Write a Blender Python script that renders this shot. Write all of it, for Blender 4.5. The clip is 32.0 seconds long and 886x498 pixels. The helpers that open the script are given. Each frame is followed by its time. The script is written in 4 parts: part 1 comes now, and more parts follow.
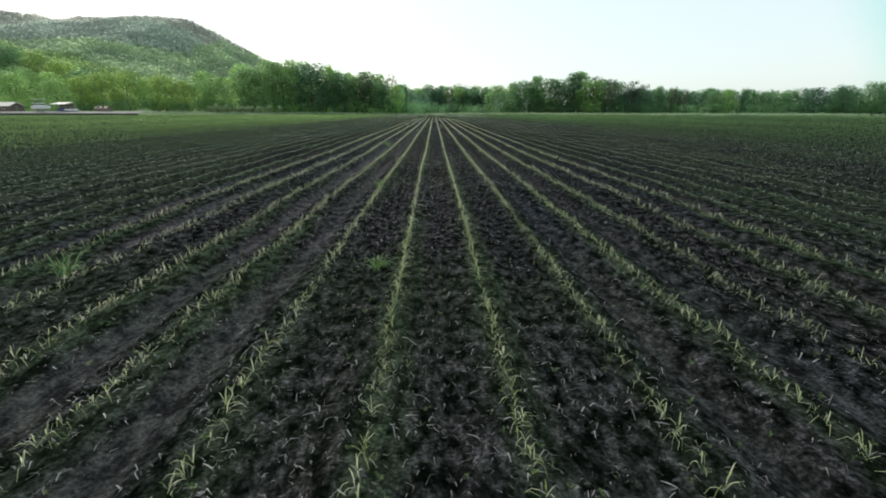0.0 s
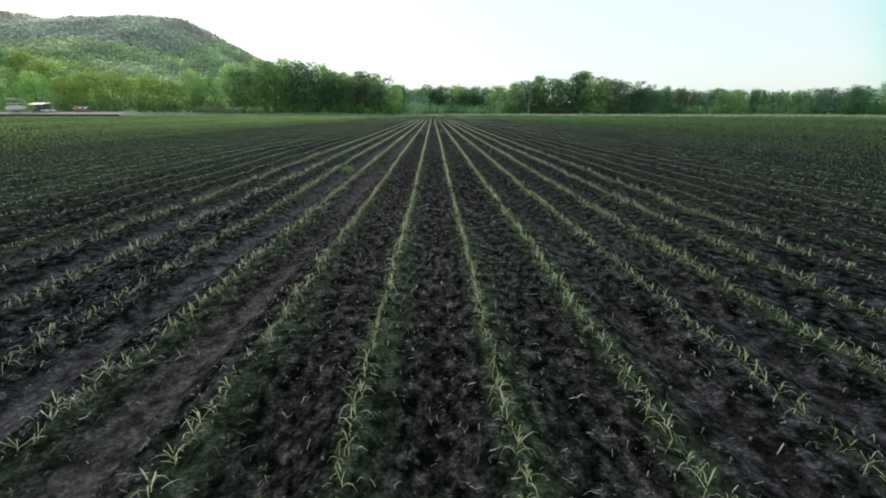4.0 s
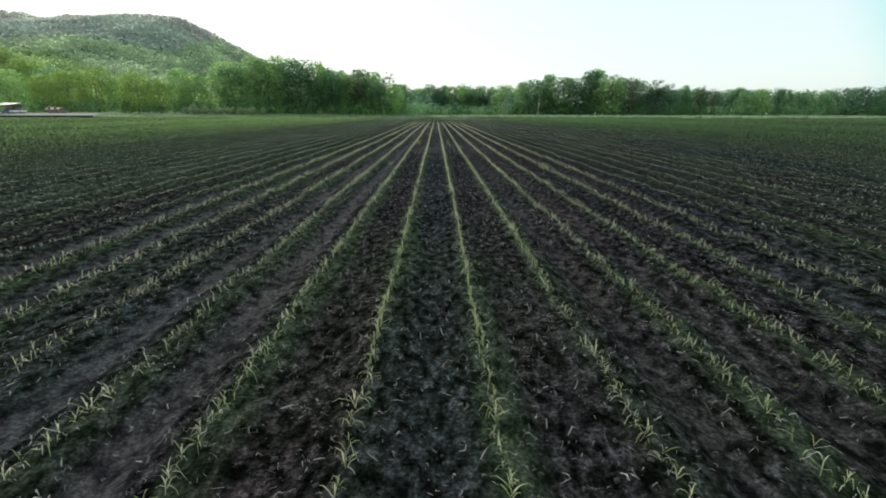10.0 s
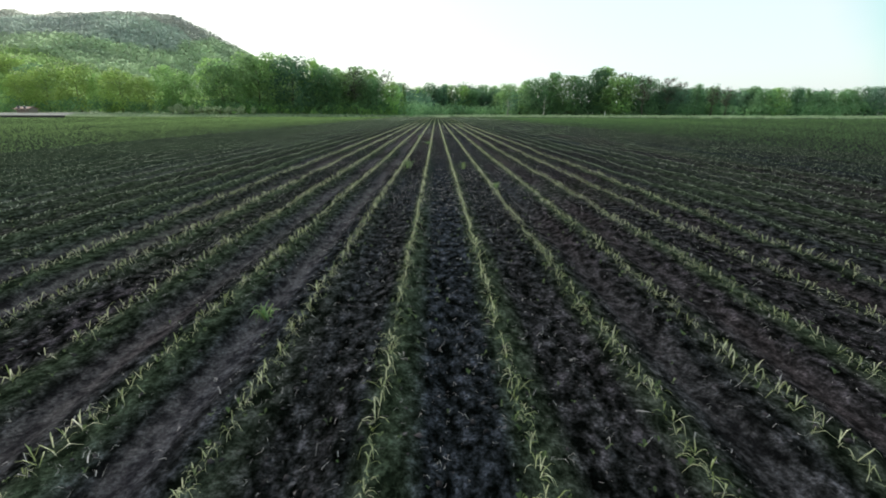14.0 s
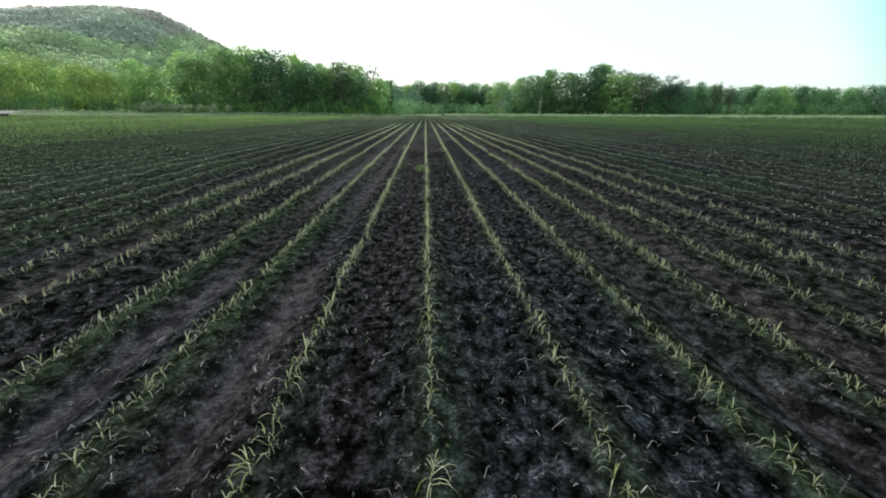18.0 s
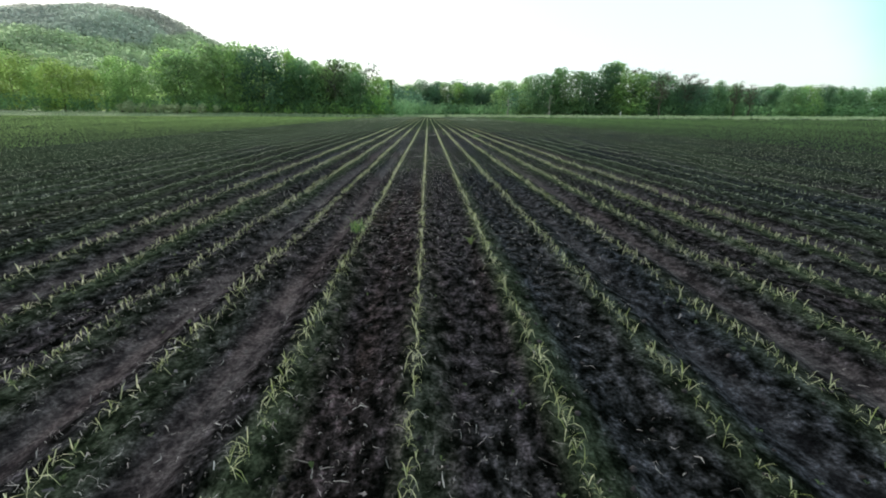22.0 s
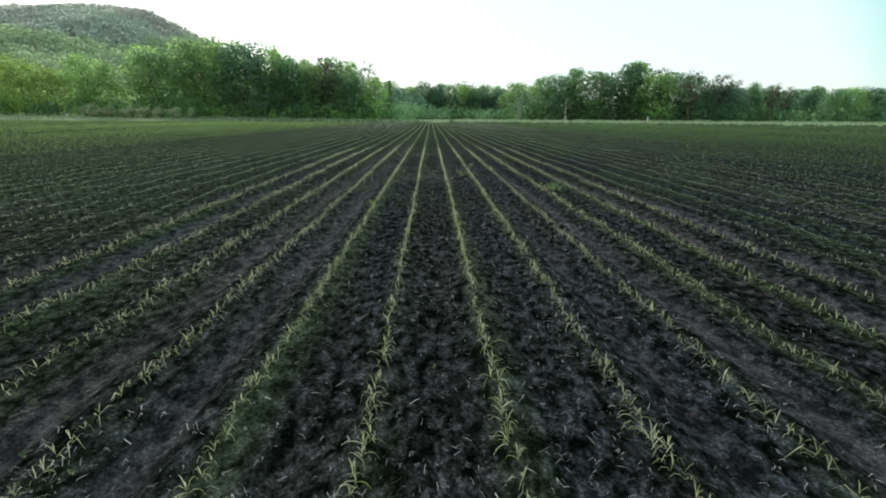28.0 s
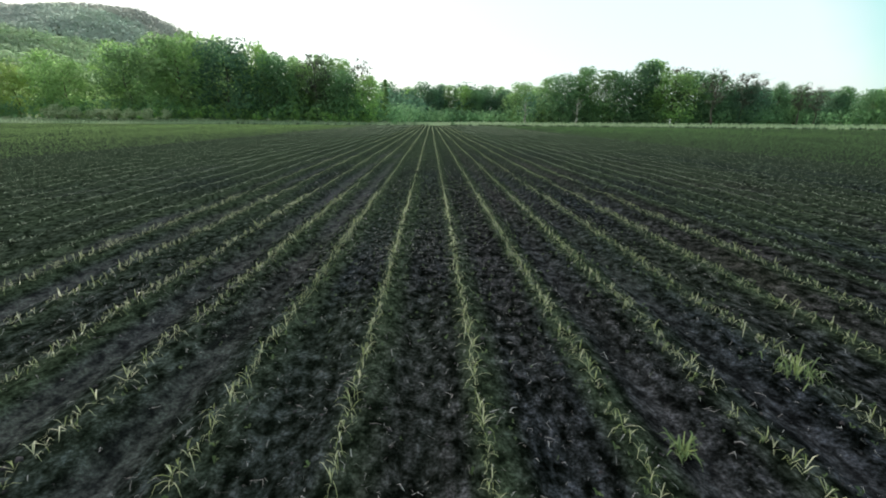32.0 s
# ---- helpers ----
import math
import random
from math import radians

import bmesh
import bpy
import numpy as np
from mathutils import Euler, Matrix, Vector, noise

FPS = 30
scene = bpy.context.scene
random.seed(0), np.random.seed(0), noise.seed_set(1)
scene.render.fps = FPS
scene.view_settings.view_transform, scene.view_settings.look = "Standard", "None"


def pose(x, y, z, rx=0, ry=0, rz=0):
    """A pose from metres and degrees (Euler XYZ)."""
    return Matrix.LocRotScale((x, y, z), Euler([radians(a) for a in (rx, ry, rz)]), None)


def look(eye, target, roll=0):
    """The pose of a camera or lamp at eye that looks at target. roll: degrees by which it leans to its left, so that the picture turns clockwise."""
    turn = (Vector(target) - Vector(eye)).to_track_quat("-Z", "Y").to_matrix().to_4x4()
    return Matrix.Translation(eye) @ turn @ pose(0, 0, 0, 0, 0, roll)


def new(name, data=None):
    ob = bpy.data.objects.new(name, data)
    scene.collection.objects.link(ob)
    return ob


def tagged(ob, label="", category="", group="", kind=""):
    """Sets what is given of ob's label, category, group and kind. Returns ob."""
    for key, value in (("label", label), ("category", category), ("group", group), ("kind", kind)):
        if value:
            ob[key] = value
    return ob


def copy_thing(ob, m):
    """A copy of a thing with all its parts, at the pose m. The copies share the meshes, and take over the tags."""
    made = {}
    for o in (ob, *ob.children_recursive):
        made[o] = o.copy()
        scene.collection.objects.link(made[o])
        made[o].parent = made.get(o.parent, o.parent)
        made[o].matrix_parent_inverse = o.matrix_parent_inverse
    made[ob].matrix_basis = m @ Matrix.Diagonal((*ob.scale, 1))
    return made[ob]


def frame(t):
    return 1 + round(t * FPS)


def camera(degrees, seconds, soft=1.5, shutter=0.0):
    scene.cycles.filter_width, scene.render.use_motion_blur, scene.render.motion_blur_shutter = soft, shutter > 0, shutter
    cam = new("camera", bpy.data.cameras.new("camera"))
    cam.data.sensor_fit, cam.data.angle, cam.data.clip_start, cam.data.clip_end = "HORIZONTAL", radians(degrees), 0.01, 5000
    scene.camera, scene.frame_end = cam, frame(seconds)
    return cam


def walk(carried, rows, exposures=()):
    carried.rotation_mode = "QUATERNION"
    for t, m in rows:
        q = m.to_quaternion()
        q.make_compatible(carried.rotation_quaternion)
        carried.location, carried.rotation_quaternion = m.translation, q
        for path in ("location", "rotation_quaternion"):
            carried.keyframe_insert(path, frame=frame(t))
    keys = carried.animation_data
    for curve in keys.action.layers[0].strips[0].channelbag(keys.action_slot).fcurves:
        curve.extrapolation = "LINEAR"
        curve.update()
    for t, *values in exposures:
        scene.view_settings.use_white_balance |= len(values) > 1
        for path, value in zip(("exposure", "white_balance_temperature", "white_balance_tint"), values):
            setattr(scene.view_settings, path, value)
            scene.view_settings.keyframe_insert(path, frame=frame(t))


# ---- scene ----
cam = camera(89.9, 32.0, soft=1.95)
PATH = [
    (0.0, pose(0.338, 0.000, 1.559, 72.80, -0.10, -1.12)),
    (1.0, pose(0.348, 2.540, 1.551, 72.83, -0.10, -1.15)),
    (2.0, pose(0.359, 5.060, 1.543, 72.86, -0.11, -1.21)),
    (3.0, pose(0.370, 7.560, 1.534, 72.89, -0.11, -1.27)),
    (3.5, pose(0.377, 8.802, 1.532, 72.90, -0.11, -1.28)),
    (4.5, pose(0.398, 11.286, 1.538, 72.94, -0.12, -1.23)),
    (5.5, pose(0.419, 13.778, 1.546, 72.98, -0.12, -1.12)),
    (6.0, pose(0.428, 15.027, 1.553, 72.99, -0.12, -1.00)),
    (7.0, pose(0.435, 17.536, 1.583, 73.00, -0.12, -0.85)),
    (8.0, pose(0.440, 20.061, 1.617, 73.00, -0.13, -0.85)),
    (9.0, pose(0.445, 22.602, 1.646, 73.00, -0.13, -0.85)),
    (10.0, pose(0.446, 25.215, 1.650, 73.00, -0.13, -0.84)),
    (11.0, pose(0.447, 27.952, 1.650, 73.00, -0.14, -0.83)),
    (12.0, pose(0.449, 30.852, 1.650, 73.00, -0.14, -0.81)),
    (13.0, pose(0.434, 33.944, 1.643, 73.00, -0.14, -0.81)),
    (13.5, pose(0.383, 35.544, 1.623, 73.00, -0.15, -0.82)),
    (14.0, pose(0.302, 37.178, 1.597, 73.00, -0.15, -0.83)),
    (14.5, pose(0.225, 38.823, 1.570, 73.00, -0.15, -0.91)),
    (15.5, pose(0.122, 42.090, 1.515, 73.00, -0.17, -1.37)),
    (16.5, pose(0.034, 45.323, 1.467, 73.00, -0.19, -1.84)),
    (17.0, pose(0.007, 46.927, 1.460, 72.99, -0.21, -1.97)),
    (18.0, pose(-0.006, 50.119, 1.460, 72.90, -0.23, -2.16)),
    (19.0, pose(-0.008, 53.294, 1.463, 72.82, -0.25, -2.15)),
    (20.0, pose(0.019, 56.452, 1.485, 72.85, -0.27, -2.08)),
    (21.0, pose(0.050, 59.622, 1.510, 72.90, -0.28, -1.99)),
    (22.0, pose(0.085, 62.832, 1.535, 72.97, -0.30, -1.88)),
    (23.0, pose(0.119, 66.098, 1.560, 73.05, -0.31, -1.76)),
    (24.0, pose(0.150, 69.515, 1.588, 73.13, -0.33, -1.73)),
    (25.0, pose(0.179, 72.982, 1.616, 73.21, -0.34, -1.71)),
    (25.5, pose(0.198, 74.690, 1.629, 73.25, -0.35, -1.69)),
    (26.5, pose(0.254, 78.070, 1.654, 73.33, -0.36, -1.60)),
    (27.5, pose(0.313, 81.410, 1.678, 73.41, -0.37, -1.51)),
    (28.0, pose(0.342, 83.065, 1.687, 73.45, -0.37, -1.50)),
    (29.0, pose(0.391, 86.440, 1.692, 73.53, -0.38, -1.52)),
    (30.0, pose(0.435, 90.015, 1.695, 73.60, -0.38, -1.54)),
    (31.0, pose(0.453, 93.840, 1.698, 73.67, -0.39, -1.53)),
    (32.0, pose(0.464, 97.865, 1.700, 73.74, -0.40, -1.50)),
]
walk(cam, PATH, exposures=((0.0, -0.20), (5.0, -0.17), (13.0, -0.15), (18.0, -0.03), (23.0, -0.03), (26.0, -0.08), (32.0, -0.09)))

# ---- daylight ----
SUN_ROT, SUN_EL = -42.0, 34.0
world = bpy.data.worlds.new("sky")
scene.world = world
world.use_nodes = True
wn = world.node_tree.nodes
sky = wn.new("ShaderNodeTexSky")
sky.sky_type = "NISHITA"
sky.sun_disc = False
sky.sun_elevation = radians(SUN_EL)
sky.sun_rotation = radians(SUN_ROT)
sky.dust_density = 2.0
sky.air_density = 1.0
sky.ozone_density = 1.0
world.node_tree.links.new(sky.outputs["Color"], wn["Background"].inputs["Color"])
# thin white cloud over the whole sky
veil = wn.new("ShaderNodeBackground")
veil.inputs["Strength"].default_value = 0.84
# cloud opens into clear blue-green sky away from the sun, placed to fit the view
way_up = wn.new("ShaderNodeTexCoord")
drift = wn.new("ShaderNodeTexNoise")
drift.inputs["Scale"].default_value, drift.inputs["Detail"].default_value = 2.6, 4.0
world.node_tree.links.new(way_up.outputs["Generated"], drift.inputs["Vector"])
facing = wn.new("ShaderNodeVectorMath")
facing.operation = "DOT_PRODUCT"
facing.inputs[1].default_value = Vector((math.sin(radians(72)) * math.cos(radians(24)), math.cos(radians(72)) * math.cos(radians(24)), math.sin(radians(24))))
world.node_tree.links.new(way_up.outputs["Generated"], facing.inputs[0])
torn = wn.new("ShaderNodeMath")
torn.operation = "MULTIPLY_ADD"
torn.inputs[1].default_value = 0.10
world.node_tree.links.new(drift.outputs["Fac"], torn.inputs[0])
world.node_tree.links.new(facing.outputs["Value"], torn.inputs[2])
opening = wn.new("ShaderNodeMapRange")
opening.interpolation_type = "SMOOTHSTEP"
opening.inputs["From Min"].default_value, opening.inputs["From Max"].default_value = 0.856, 0.915
world.node_tree.links.new(torn.outputs[0], opening.inputs["Value"])
clear = wn.new("ShaderNodeMapRange")
clear.inputs["To Min"].default_value, clear.inputs["To Max"].default_value = 0.07, 0.05
world.node_tree.links.new(opening.outputs["Result"], clear.inputs["Value"])
world.node_tree.links.new(clear.outputs["Result"], wn["Background"].inputs["Strength"])
sheet = wn.new("ShaderNodeMix")
sheet.data_type = "RGBA"
sheet.inputs[6].default_value, sheet.inputs[7].default_value = (0.885, 1.0, 0.985, 1), (0.46, 0.97, 0.86, 1)
world.node_tree.links.new(opening.outputs["Result"], sheet.inputs[0])
world.node_tree.links.new(sheet.outputs[2], veil.inputs["Color"])
both = wn.new("ShaderNodeAddShader")
world.node_tree.links.new(wn["Background"].outputs[0], both.inputs[0])
world.node_tree.links.new(veil.outputs[0], both.inputs[1])
world.node_tree.links.new(both.outputs[0], wn["World Output"].inputs["Surface"])
sun_data = bpy.data.lights.new("sun", "SUN")
sun_data.energy, sun_data.angle, sun_data.color = 2.6, radians(6.0), (1.0, 0.95, 0.84)
sun_way = Vector((math.sin(radians(SUN_ROT)) * math.cos(radians(SUN_EL)), math.cos(radians(SUN_ROT)) * math.cos(radians(SUN_EL)), math.sin(radians(SUN_EL))))
sun_lamp = new("sun", sun_data)
sun_lamp.matrix_world = look(sun_way * 50, (0, 0, 0))

# ---- materials ----


def material(name):
    m = bpy.data.materials.new(name)
    m.use_nodes = True
    return m, m.node_tree.nodes, m.node_tree.links, m.node_tree.nodes["Principled BSDF"]


def ramp(nodes, stops):
    r = nodes.new("ShaderNodeValToRGB")
    while len(r.color_ramp.elements) < len(stops):
        r.color_ramp.elements.new(0.5)
    for e, (p, c) in zip(r.color_ramp.elements, stops):
        e.position, e.color = p, (*c, 1)
    return r


def noise_node(nodes, links, scale, detail=4.0, rough=0.55, coord="Object", stretch=None):
    c = nodes.new("ShaderNodeTexCoord")
    n = nodes.new("ShaderNodeTexNoise")
    n.inputs["Scale"].default_value, n.inputs["Detail"].default_value, n.inputs["Roughness"].default_value = scale, detail, rough
    if stretch:
        mp = nodes.new("ShaderNodeMapping")
        mp.inputs["Scale"].default_value = stretch
        links.new(c.outputs[coord], mp.inputs["Vector"])
        links.new(mp.outputs["Vector"], n.inputs["Vector"])
    else:
        links.new(c.outputs[coord], n.inputs["Vector"])
    return n


def mix_colour(nodes, links, fac, a, b, blend="MIX"):
    m = nodes.new("ShaderNodeMix")
    m.data_type, m.blend_type = "RGBA", blend
    for sock, v in ((m.inputs[0], fac), (m.inputs[6], a), (m.inputs[7], b)):
        if isinstance(v, (int, float)):
            sock.default_value = v
        elif isinstance(v, tuple):
            sock.default_value = (*v, 1)
        else:
            links.new(v, sock)
    return m.outputs[2]


def plain(name, colour, rough=0.6, metal=0.0, vary=0.25, scale=3.0, bump=0.0):
    m, n, l, p = material(name)
    no = noise_node(n, l, scale, 5)
    r = ramp(n, [(0.3, tuple(c * (1 - vary) for c in colour)), (0.7, tuple(min(1, c * (1 + vary)) for c in colour))])
    l.new(no.outputs["Fac"], r.inputs["Fac"])
    l.new(r.outputs["Color"], p.inputs["Base Color"])
    p.inputs["Roughness"].default_value, p.inputs["Metallic"].default_value = rough, metal
    if bump:
        b = n.new("ShaderNodeBump")
        b.inputs["Strength"].default_value, b.inputs["Distance"].default_value = bump, 0.02
        l.new(no.outputs["Fac"], b.inputs["Height"])
        l.new(b.outputs["Normal"], p.inputs["Normal"])
    return m


def leafy(name, dark, light, glow=0.35, rough=0.5, big=0.0, per_object=0.0):
    """Foliage: each leaf takes a colour of its own between dark and light; part of the light passes through."""
    m, n, l, p = material(name)
    g = n.new("ShaderNodeNewGeometry")
    r = ramp(n, [(0.0, dark), (1.0, light)])
    l.new(g.outputs["Random Per Island"], r.inputs["Fac"])
    colour = r.outputs["Color"]
    if big:
        no = noise_node(n, l, big, 3)
        rr = ramp(n, [(0.35, (0.72, 0.72, 0.7)), (0.68, (1.25, 1.22, 1.1))])
        l.new(no.outputs["Fac"], rr.inputs["Fac"])
        colour = mix_colour(n, l, 1.0, colour, rr.outputs["Color"], "MULTIPLY")
    if per_object:
        oi = n.new("ShaderNodeObjectInfo")
        rr = ramp(n, [(0.0, (1 - per_object, 1 - per_object, 1 - per_object * 0.8)), (1.0, (1 + per_object, 1 + per_object * 0.8, 1 - per_object * 0.3))])
        l.new(oi.outputs["Random"], rr.inputs["Fac"])
        colour = mix_colour(n, l, 1.0, colour, rr.outputs["Color"], "MULTIPLY")
    l.new(colour, p.inputs["Base Color"])
    p.inputs["Roughness"].default_value, p.inputs["Specular IOR Level"].default_value = rough, 0.3
    t = n.new("ShaderNodeBsdfTranslucent")
    l.new(colour, t.inputs["Color"])
    mx = n.new("ShaderNodeMixShader")
    mx.inputs[0].default_value = glow
    l.new(p.outputs[0], mx.inputs[1])
    l.new(t.outputs[0], mx.inputs[2])
    l.new(mx.outputs[0], n["Material Output"].inputs["Surface"])
    return m


def soil_material():
    m, n, l, p = material("field_soil")
    broad = noise_node(n, l, 0.35, 5, 0.6)
    mid = noise_node(n, l, 12.0, 6, 0.62, stretch=(1.0, 0.62, 1.0))
    fine = noise_node(n, l, 42.0, 6, 0.72)
    streak = noise_node(n, l, 1.0, 4, 0.6, stretch=(3.5, 0.22, 1.0))
    strip = n.new("ShaderNodeAttribute")
    strip.attribute_name = "strip_hue"
    hue_at = n.new("ShaderNodeMath")
    hue_at.operation = "MULTIPLY_ADD"
    hue_at.inputs[1].default_value = 0.7
    l.new(streak.outputs["Fac"], hue_at.inputs[0])
    l.new(strip.outputs["Fac"], hue_at.inputs[2])
    # blue-black, grey, purple-brown and rust soil by turns along each strip
    tint = ramp(n, [(0.22, (0.026, 0.029, 0.041)), (0.44, (0.031, 0.030, 0.036)), (0.60, (0.035, 0.029, 0.037)), (0.78, (0.041, 0.029, 0.034)), (0.95, (0.055, 0.032, 0.027))])
    l.new(hue_at.outputs[0], tint.inputs["Fac"])
    # shade of hollows and light on crests painted in, from the bump's noise
    lump_shade = ramp(n, [(0.40, (0.05, 0.05, 0.06)), (0.475, (0.38, 0.37, 0.40)), (0.57, (1.25, 1.23, 1.28)), (0.66, (3.2, 3.1, 3.2))])
    l.new(mid.outputs["Fac"], lump_shade.inputs["Fac"])
    colour = mix_colour(n, l, 1.0, tint.outputs["Color"], lump_shade.outputs["Color"], "MULTIPLY")
    # fine crevice shade painted the same way
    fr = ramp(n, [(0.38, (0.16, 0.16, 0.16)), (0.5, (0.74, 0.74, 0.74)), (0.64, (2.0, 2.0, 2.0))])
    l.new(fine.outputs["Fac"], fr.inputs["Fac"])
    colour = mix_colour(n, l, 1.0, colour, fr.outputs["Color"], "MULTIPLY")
    worn = n.new("ShaderNodeAttribute")
    worn.attribute_name = "packed"
    br = ramp(n, [(0.34, (0.042, 0.038, 0.044)), (0.5, (0.087, 0.078, 0.088)), (0.64, (0.160, 0.146, 0.159))])
    l.new(fine.outputs["Fac"], br.inputs["Fac"])
    lane_tint = ramp(n, [(0.25, (0.92, 0.98, 1.06)), (0.5, (1.0, 1.0, 1.0)), (0.8, (1.12, 0.90, 0.88))])
    l.new(hue_at.outputs[0], lane_tint.inputs["Fac"])
    lane = mix_colour(n, l, 1.0, br.outputs["Color"], lane_tint.outputs["Color"], "MULTIPLY")
    # lanes also darker in the bump's hollows
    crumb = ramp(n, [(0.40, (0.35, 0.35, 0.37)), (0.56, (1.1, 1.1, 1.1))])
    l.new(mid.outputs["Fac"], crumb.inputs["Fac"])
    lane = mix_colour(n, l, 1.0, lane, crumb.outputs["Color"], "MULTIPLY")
    patch = ramp(n, [(0.30, (0.15, 0.15, 0.15)), (0.52, (1, 1, 1))])
    l.new(broad.outputs["Fac"], patch.inputs["Fac"])
    mask = n.new("ShaderNodeMath")
    mask.operation = "MULTIPLY"
    l.new(worn.outputs["Fac"], mask.inputs[0])
    l.new(patch.outputs["Color"], mask.inputs[1])
    colour = mix_colour(n, l, mask.outputs[0], colour, lane)
    # weed green on the soil, its strength graded to fit the camera's view
    cover = n.new("ShaderNodeAttribute")
    cover.attribute_name = "green_cover"
    sprout = ramp(n, [(0.39, (0.012, 0.018, 0.011)), (0.65, (0.084, 0.116, 0.069))])
    l.new(mid.outputs["Fac"], sprout.inputs["Fac"])
    # crevice shade multiplied into the green as well
    green = mix_colour(n, l, 0.65, sprout.outputs["Color"], fr.outputs["Color"], "MULTIPLY")
    colour = mix_colour(n, l, cover.outputs["Fac"], colour, green)
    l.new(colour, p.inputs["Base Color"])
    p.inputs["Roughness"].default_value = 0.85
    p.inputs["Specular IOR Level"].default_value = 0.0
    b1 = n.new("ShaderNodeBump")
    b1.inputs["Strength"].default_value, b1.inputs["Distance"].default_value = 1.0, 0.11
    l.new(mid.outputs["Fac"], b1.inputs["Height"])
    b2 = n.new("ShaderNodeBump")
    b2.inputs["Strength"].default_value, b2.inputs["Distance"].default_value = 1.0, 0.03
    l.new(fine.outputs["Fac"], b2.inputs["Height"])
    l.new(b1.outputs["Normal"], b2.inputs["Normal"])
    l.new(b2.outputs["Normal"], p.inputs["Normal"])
    return m


def meadow_material():
    m, n, l, p = material("meadow")
    a = noise_node(n, l, 0.06, 5, 0.6)
    b = noise_node(n, l, 2.0, 5, 0.7)
    r = ramp(n, [(0.3, (0.09, 0.14, 0.06)), (0.55, (0.15, 0.21, 0.09)), (0.75, (0.22, 0.27, 0.13))])
    l.new(a.outputs["Fac"], r.inputs["Fac"])
    fr = ramp(n, [(0.3, (0.6, 0.6, 0.6)), (0.7, (1.3, 1.3, 1.3))])
    l.new(b.outputs["Fac"], fr.inputs["Fac"])
    l.new(mix_colour(n, l, 1.0, r.outputs["Color"], fr.outputs["Color"], "MULTIPLY"), p.inputs["Base Color"])
    p.inputs["Roughness"].default_value = 0.9
    bp = n.new("ShaderNodeBump")
    bp.inputs["Strength"].default_value, bp.inputs["Distance"].default_value = 0.8, 0.3
    l.new(b.outputs["Fac"], bp.inputs["Height"])
    l.new(bp.outputs["Normal"], p.inputs["Normal"])
    return m


SOIL, MEADOW = soil_material(), meadow_material()
CLOD = leafy("soil_clod", (0.003, 0.003, 0.004), (0.050, 0.043, 0.048), 0.0, 0.9)
CORN = leafy("corn_leaf", (0.28, 0.34, 0.10), (0.82, 0.81, 0.55), 0.45, 0.33)
# same crop in copies: outer rows have sky sheen painted in as paleness
CORN_MID = leafy("corn_leaf_mid_sheen", (0.30, 0.38, 0.22), (0.78, 0.82, 0.66), 0.4, 0.4)
CORN_SIDE = leafy("corn_leaf_side_sheen", (0.28, 0.37, 0.20), (0.68, 0.74, 0.55), 0.4, 0.5)
# far copies differ by painted light: dim on the right, backlit on the left
CORN_FAR = leafy("corn_leaf_far_dim", (0.12, 0.225, 0.07), (0.19, 0.32, 0.115), 0.7, 0.95)
CORN_FAR_LIT = leafy("corn_leaf_far_lit", (0.245, 0.385, 0.115), (0.355, 0.52, 0.185), 0.75, 0.95)
STEM = plain("corn_stem", (0.22, 0.28, 0.09), 0.5, vary=0.2, scale=30)
STRAW = leafy("old_straw", (0.10, 0.09, 0.09), (0.74, 0.70, 0.69), 0.25, 0.6)
FLAKE = leafy("rotted_leaf", (0.004, 0.004, 0.005), (0.15, 0.138, 0.148), 0.1, 0.8)
SEEDLING = leafy("seedling_weed", (0.045, 0.075, 0.025), (0.11, 0.16, 0.055), 0.35)
WEED = leafy("weed_leaf", (0.06, 0.14, 0.045), (0.25, 0.40, 0.135), 0.45)
WEED_PALE = leafy("weed_leaf_pale", (0.10, 0.16, 0.06), (0.25, 0.32, 0.13), 0.4)
GRASS = leafy("edge_grass", (0.26, 0.36, 0.20), (0.46, 0.57, 0.37), 0.45)
SHRUB = leafy("pale_shrub_leaf", (0.30, 0.38, 0.20), (0.46, 0.53, 0.33), 0.5)
MARGIN = leafy("margin_weed_leaf", (0.02, 0.045, 0.02), (0.05, 0.09, 0.04), 0.3)
BRIGHT = leafy("spring_foliage", (0.28, 0.43, 0.15), (0.37, 0.53, 0.20), 0.62, 0.55, 0.12, 0.22)
# distance haze put into these two greens: both lightened, the deep one bluer
GREEN = leafy("green_foliage", (0.29, 0.485, 0.225), (0.355, 0.58, 0.265), 0.74, 0.55, 0.12, 0.26)
DEEP = leafy("deep_foliage", (0.17, 0.325, 0.215), (0.21, 0.385, 0.25), 0.74, 0.55, 0.12, 0.32)
THIN = leafy("budding_twigs", (0.11, 0.135, 0.105), (0.19, 0.22, 0.165), 0.3, 0.7, 0.12, 0.15)
# ridge, crest and hillside: distance haze painted into the base colours as paleness
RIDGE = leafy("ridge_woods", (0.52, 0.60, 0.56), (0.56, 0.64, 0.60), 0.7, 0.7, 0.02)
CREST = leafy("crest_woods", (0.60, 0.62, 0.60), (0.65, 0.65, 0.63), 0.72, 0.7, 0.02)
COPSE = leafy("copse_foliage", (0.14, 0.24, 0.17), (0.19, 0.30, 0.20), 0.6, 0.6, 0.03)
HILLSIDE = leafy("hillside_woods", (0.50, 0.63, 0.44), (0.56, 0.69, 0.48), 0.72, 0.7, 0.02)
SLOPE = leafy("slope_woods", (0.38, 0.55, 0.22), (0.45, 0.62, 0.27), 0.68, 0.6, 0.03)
BARK = plain("bark", (0.09, 0.075, 0.06), 0.9, vary=0.4, scale=6, bump=0.6)
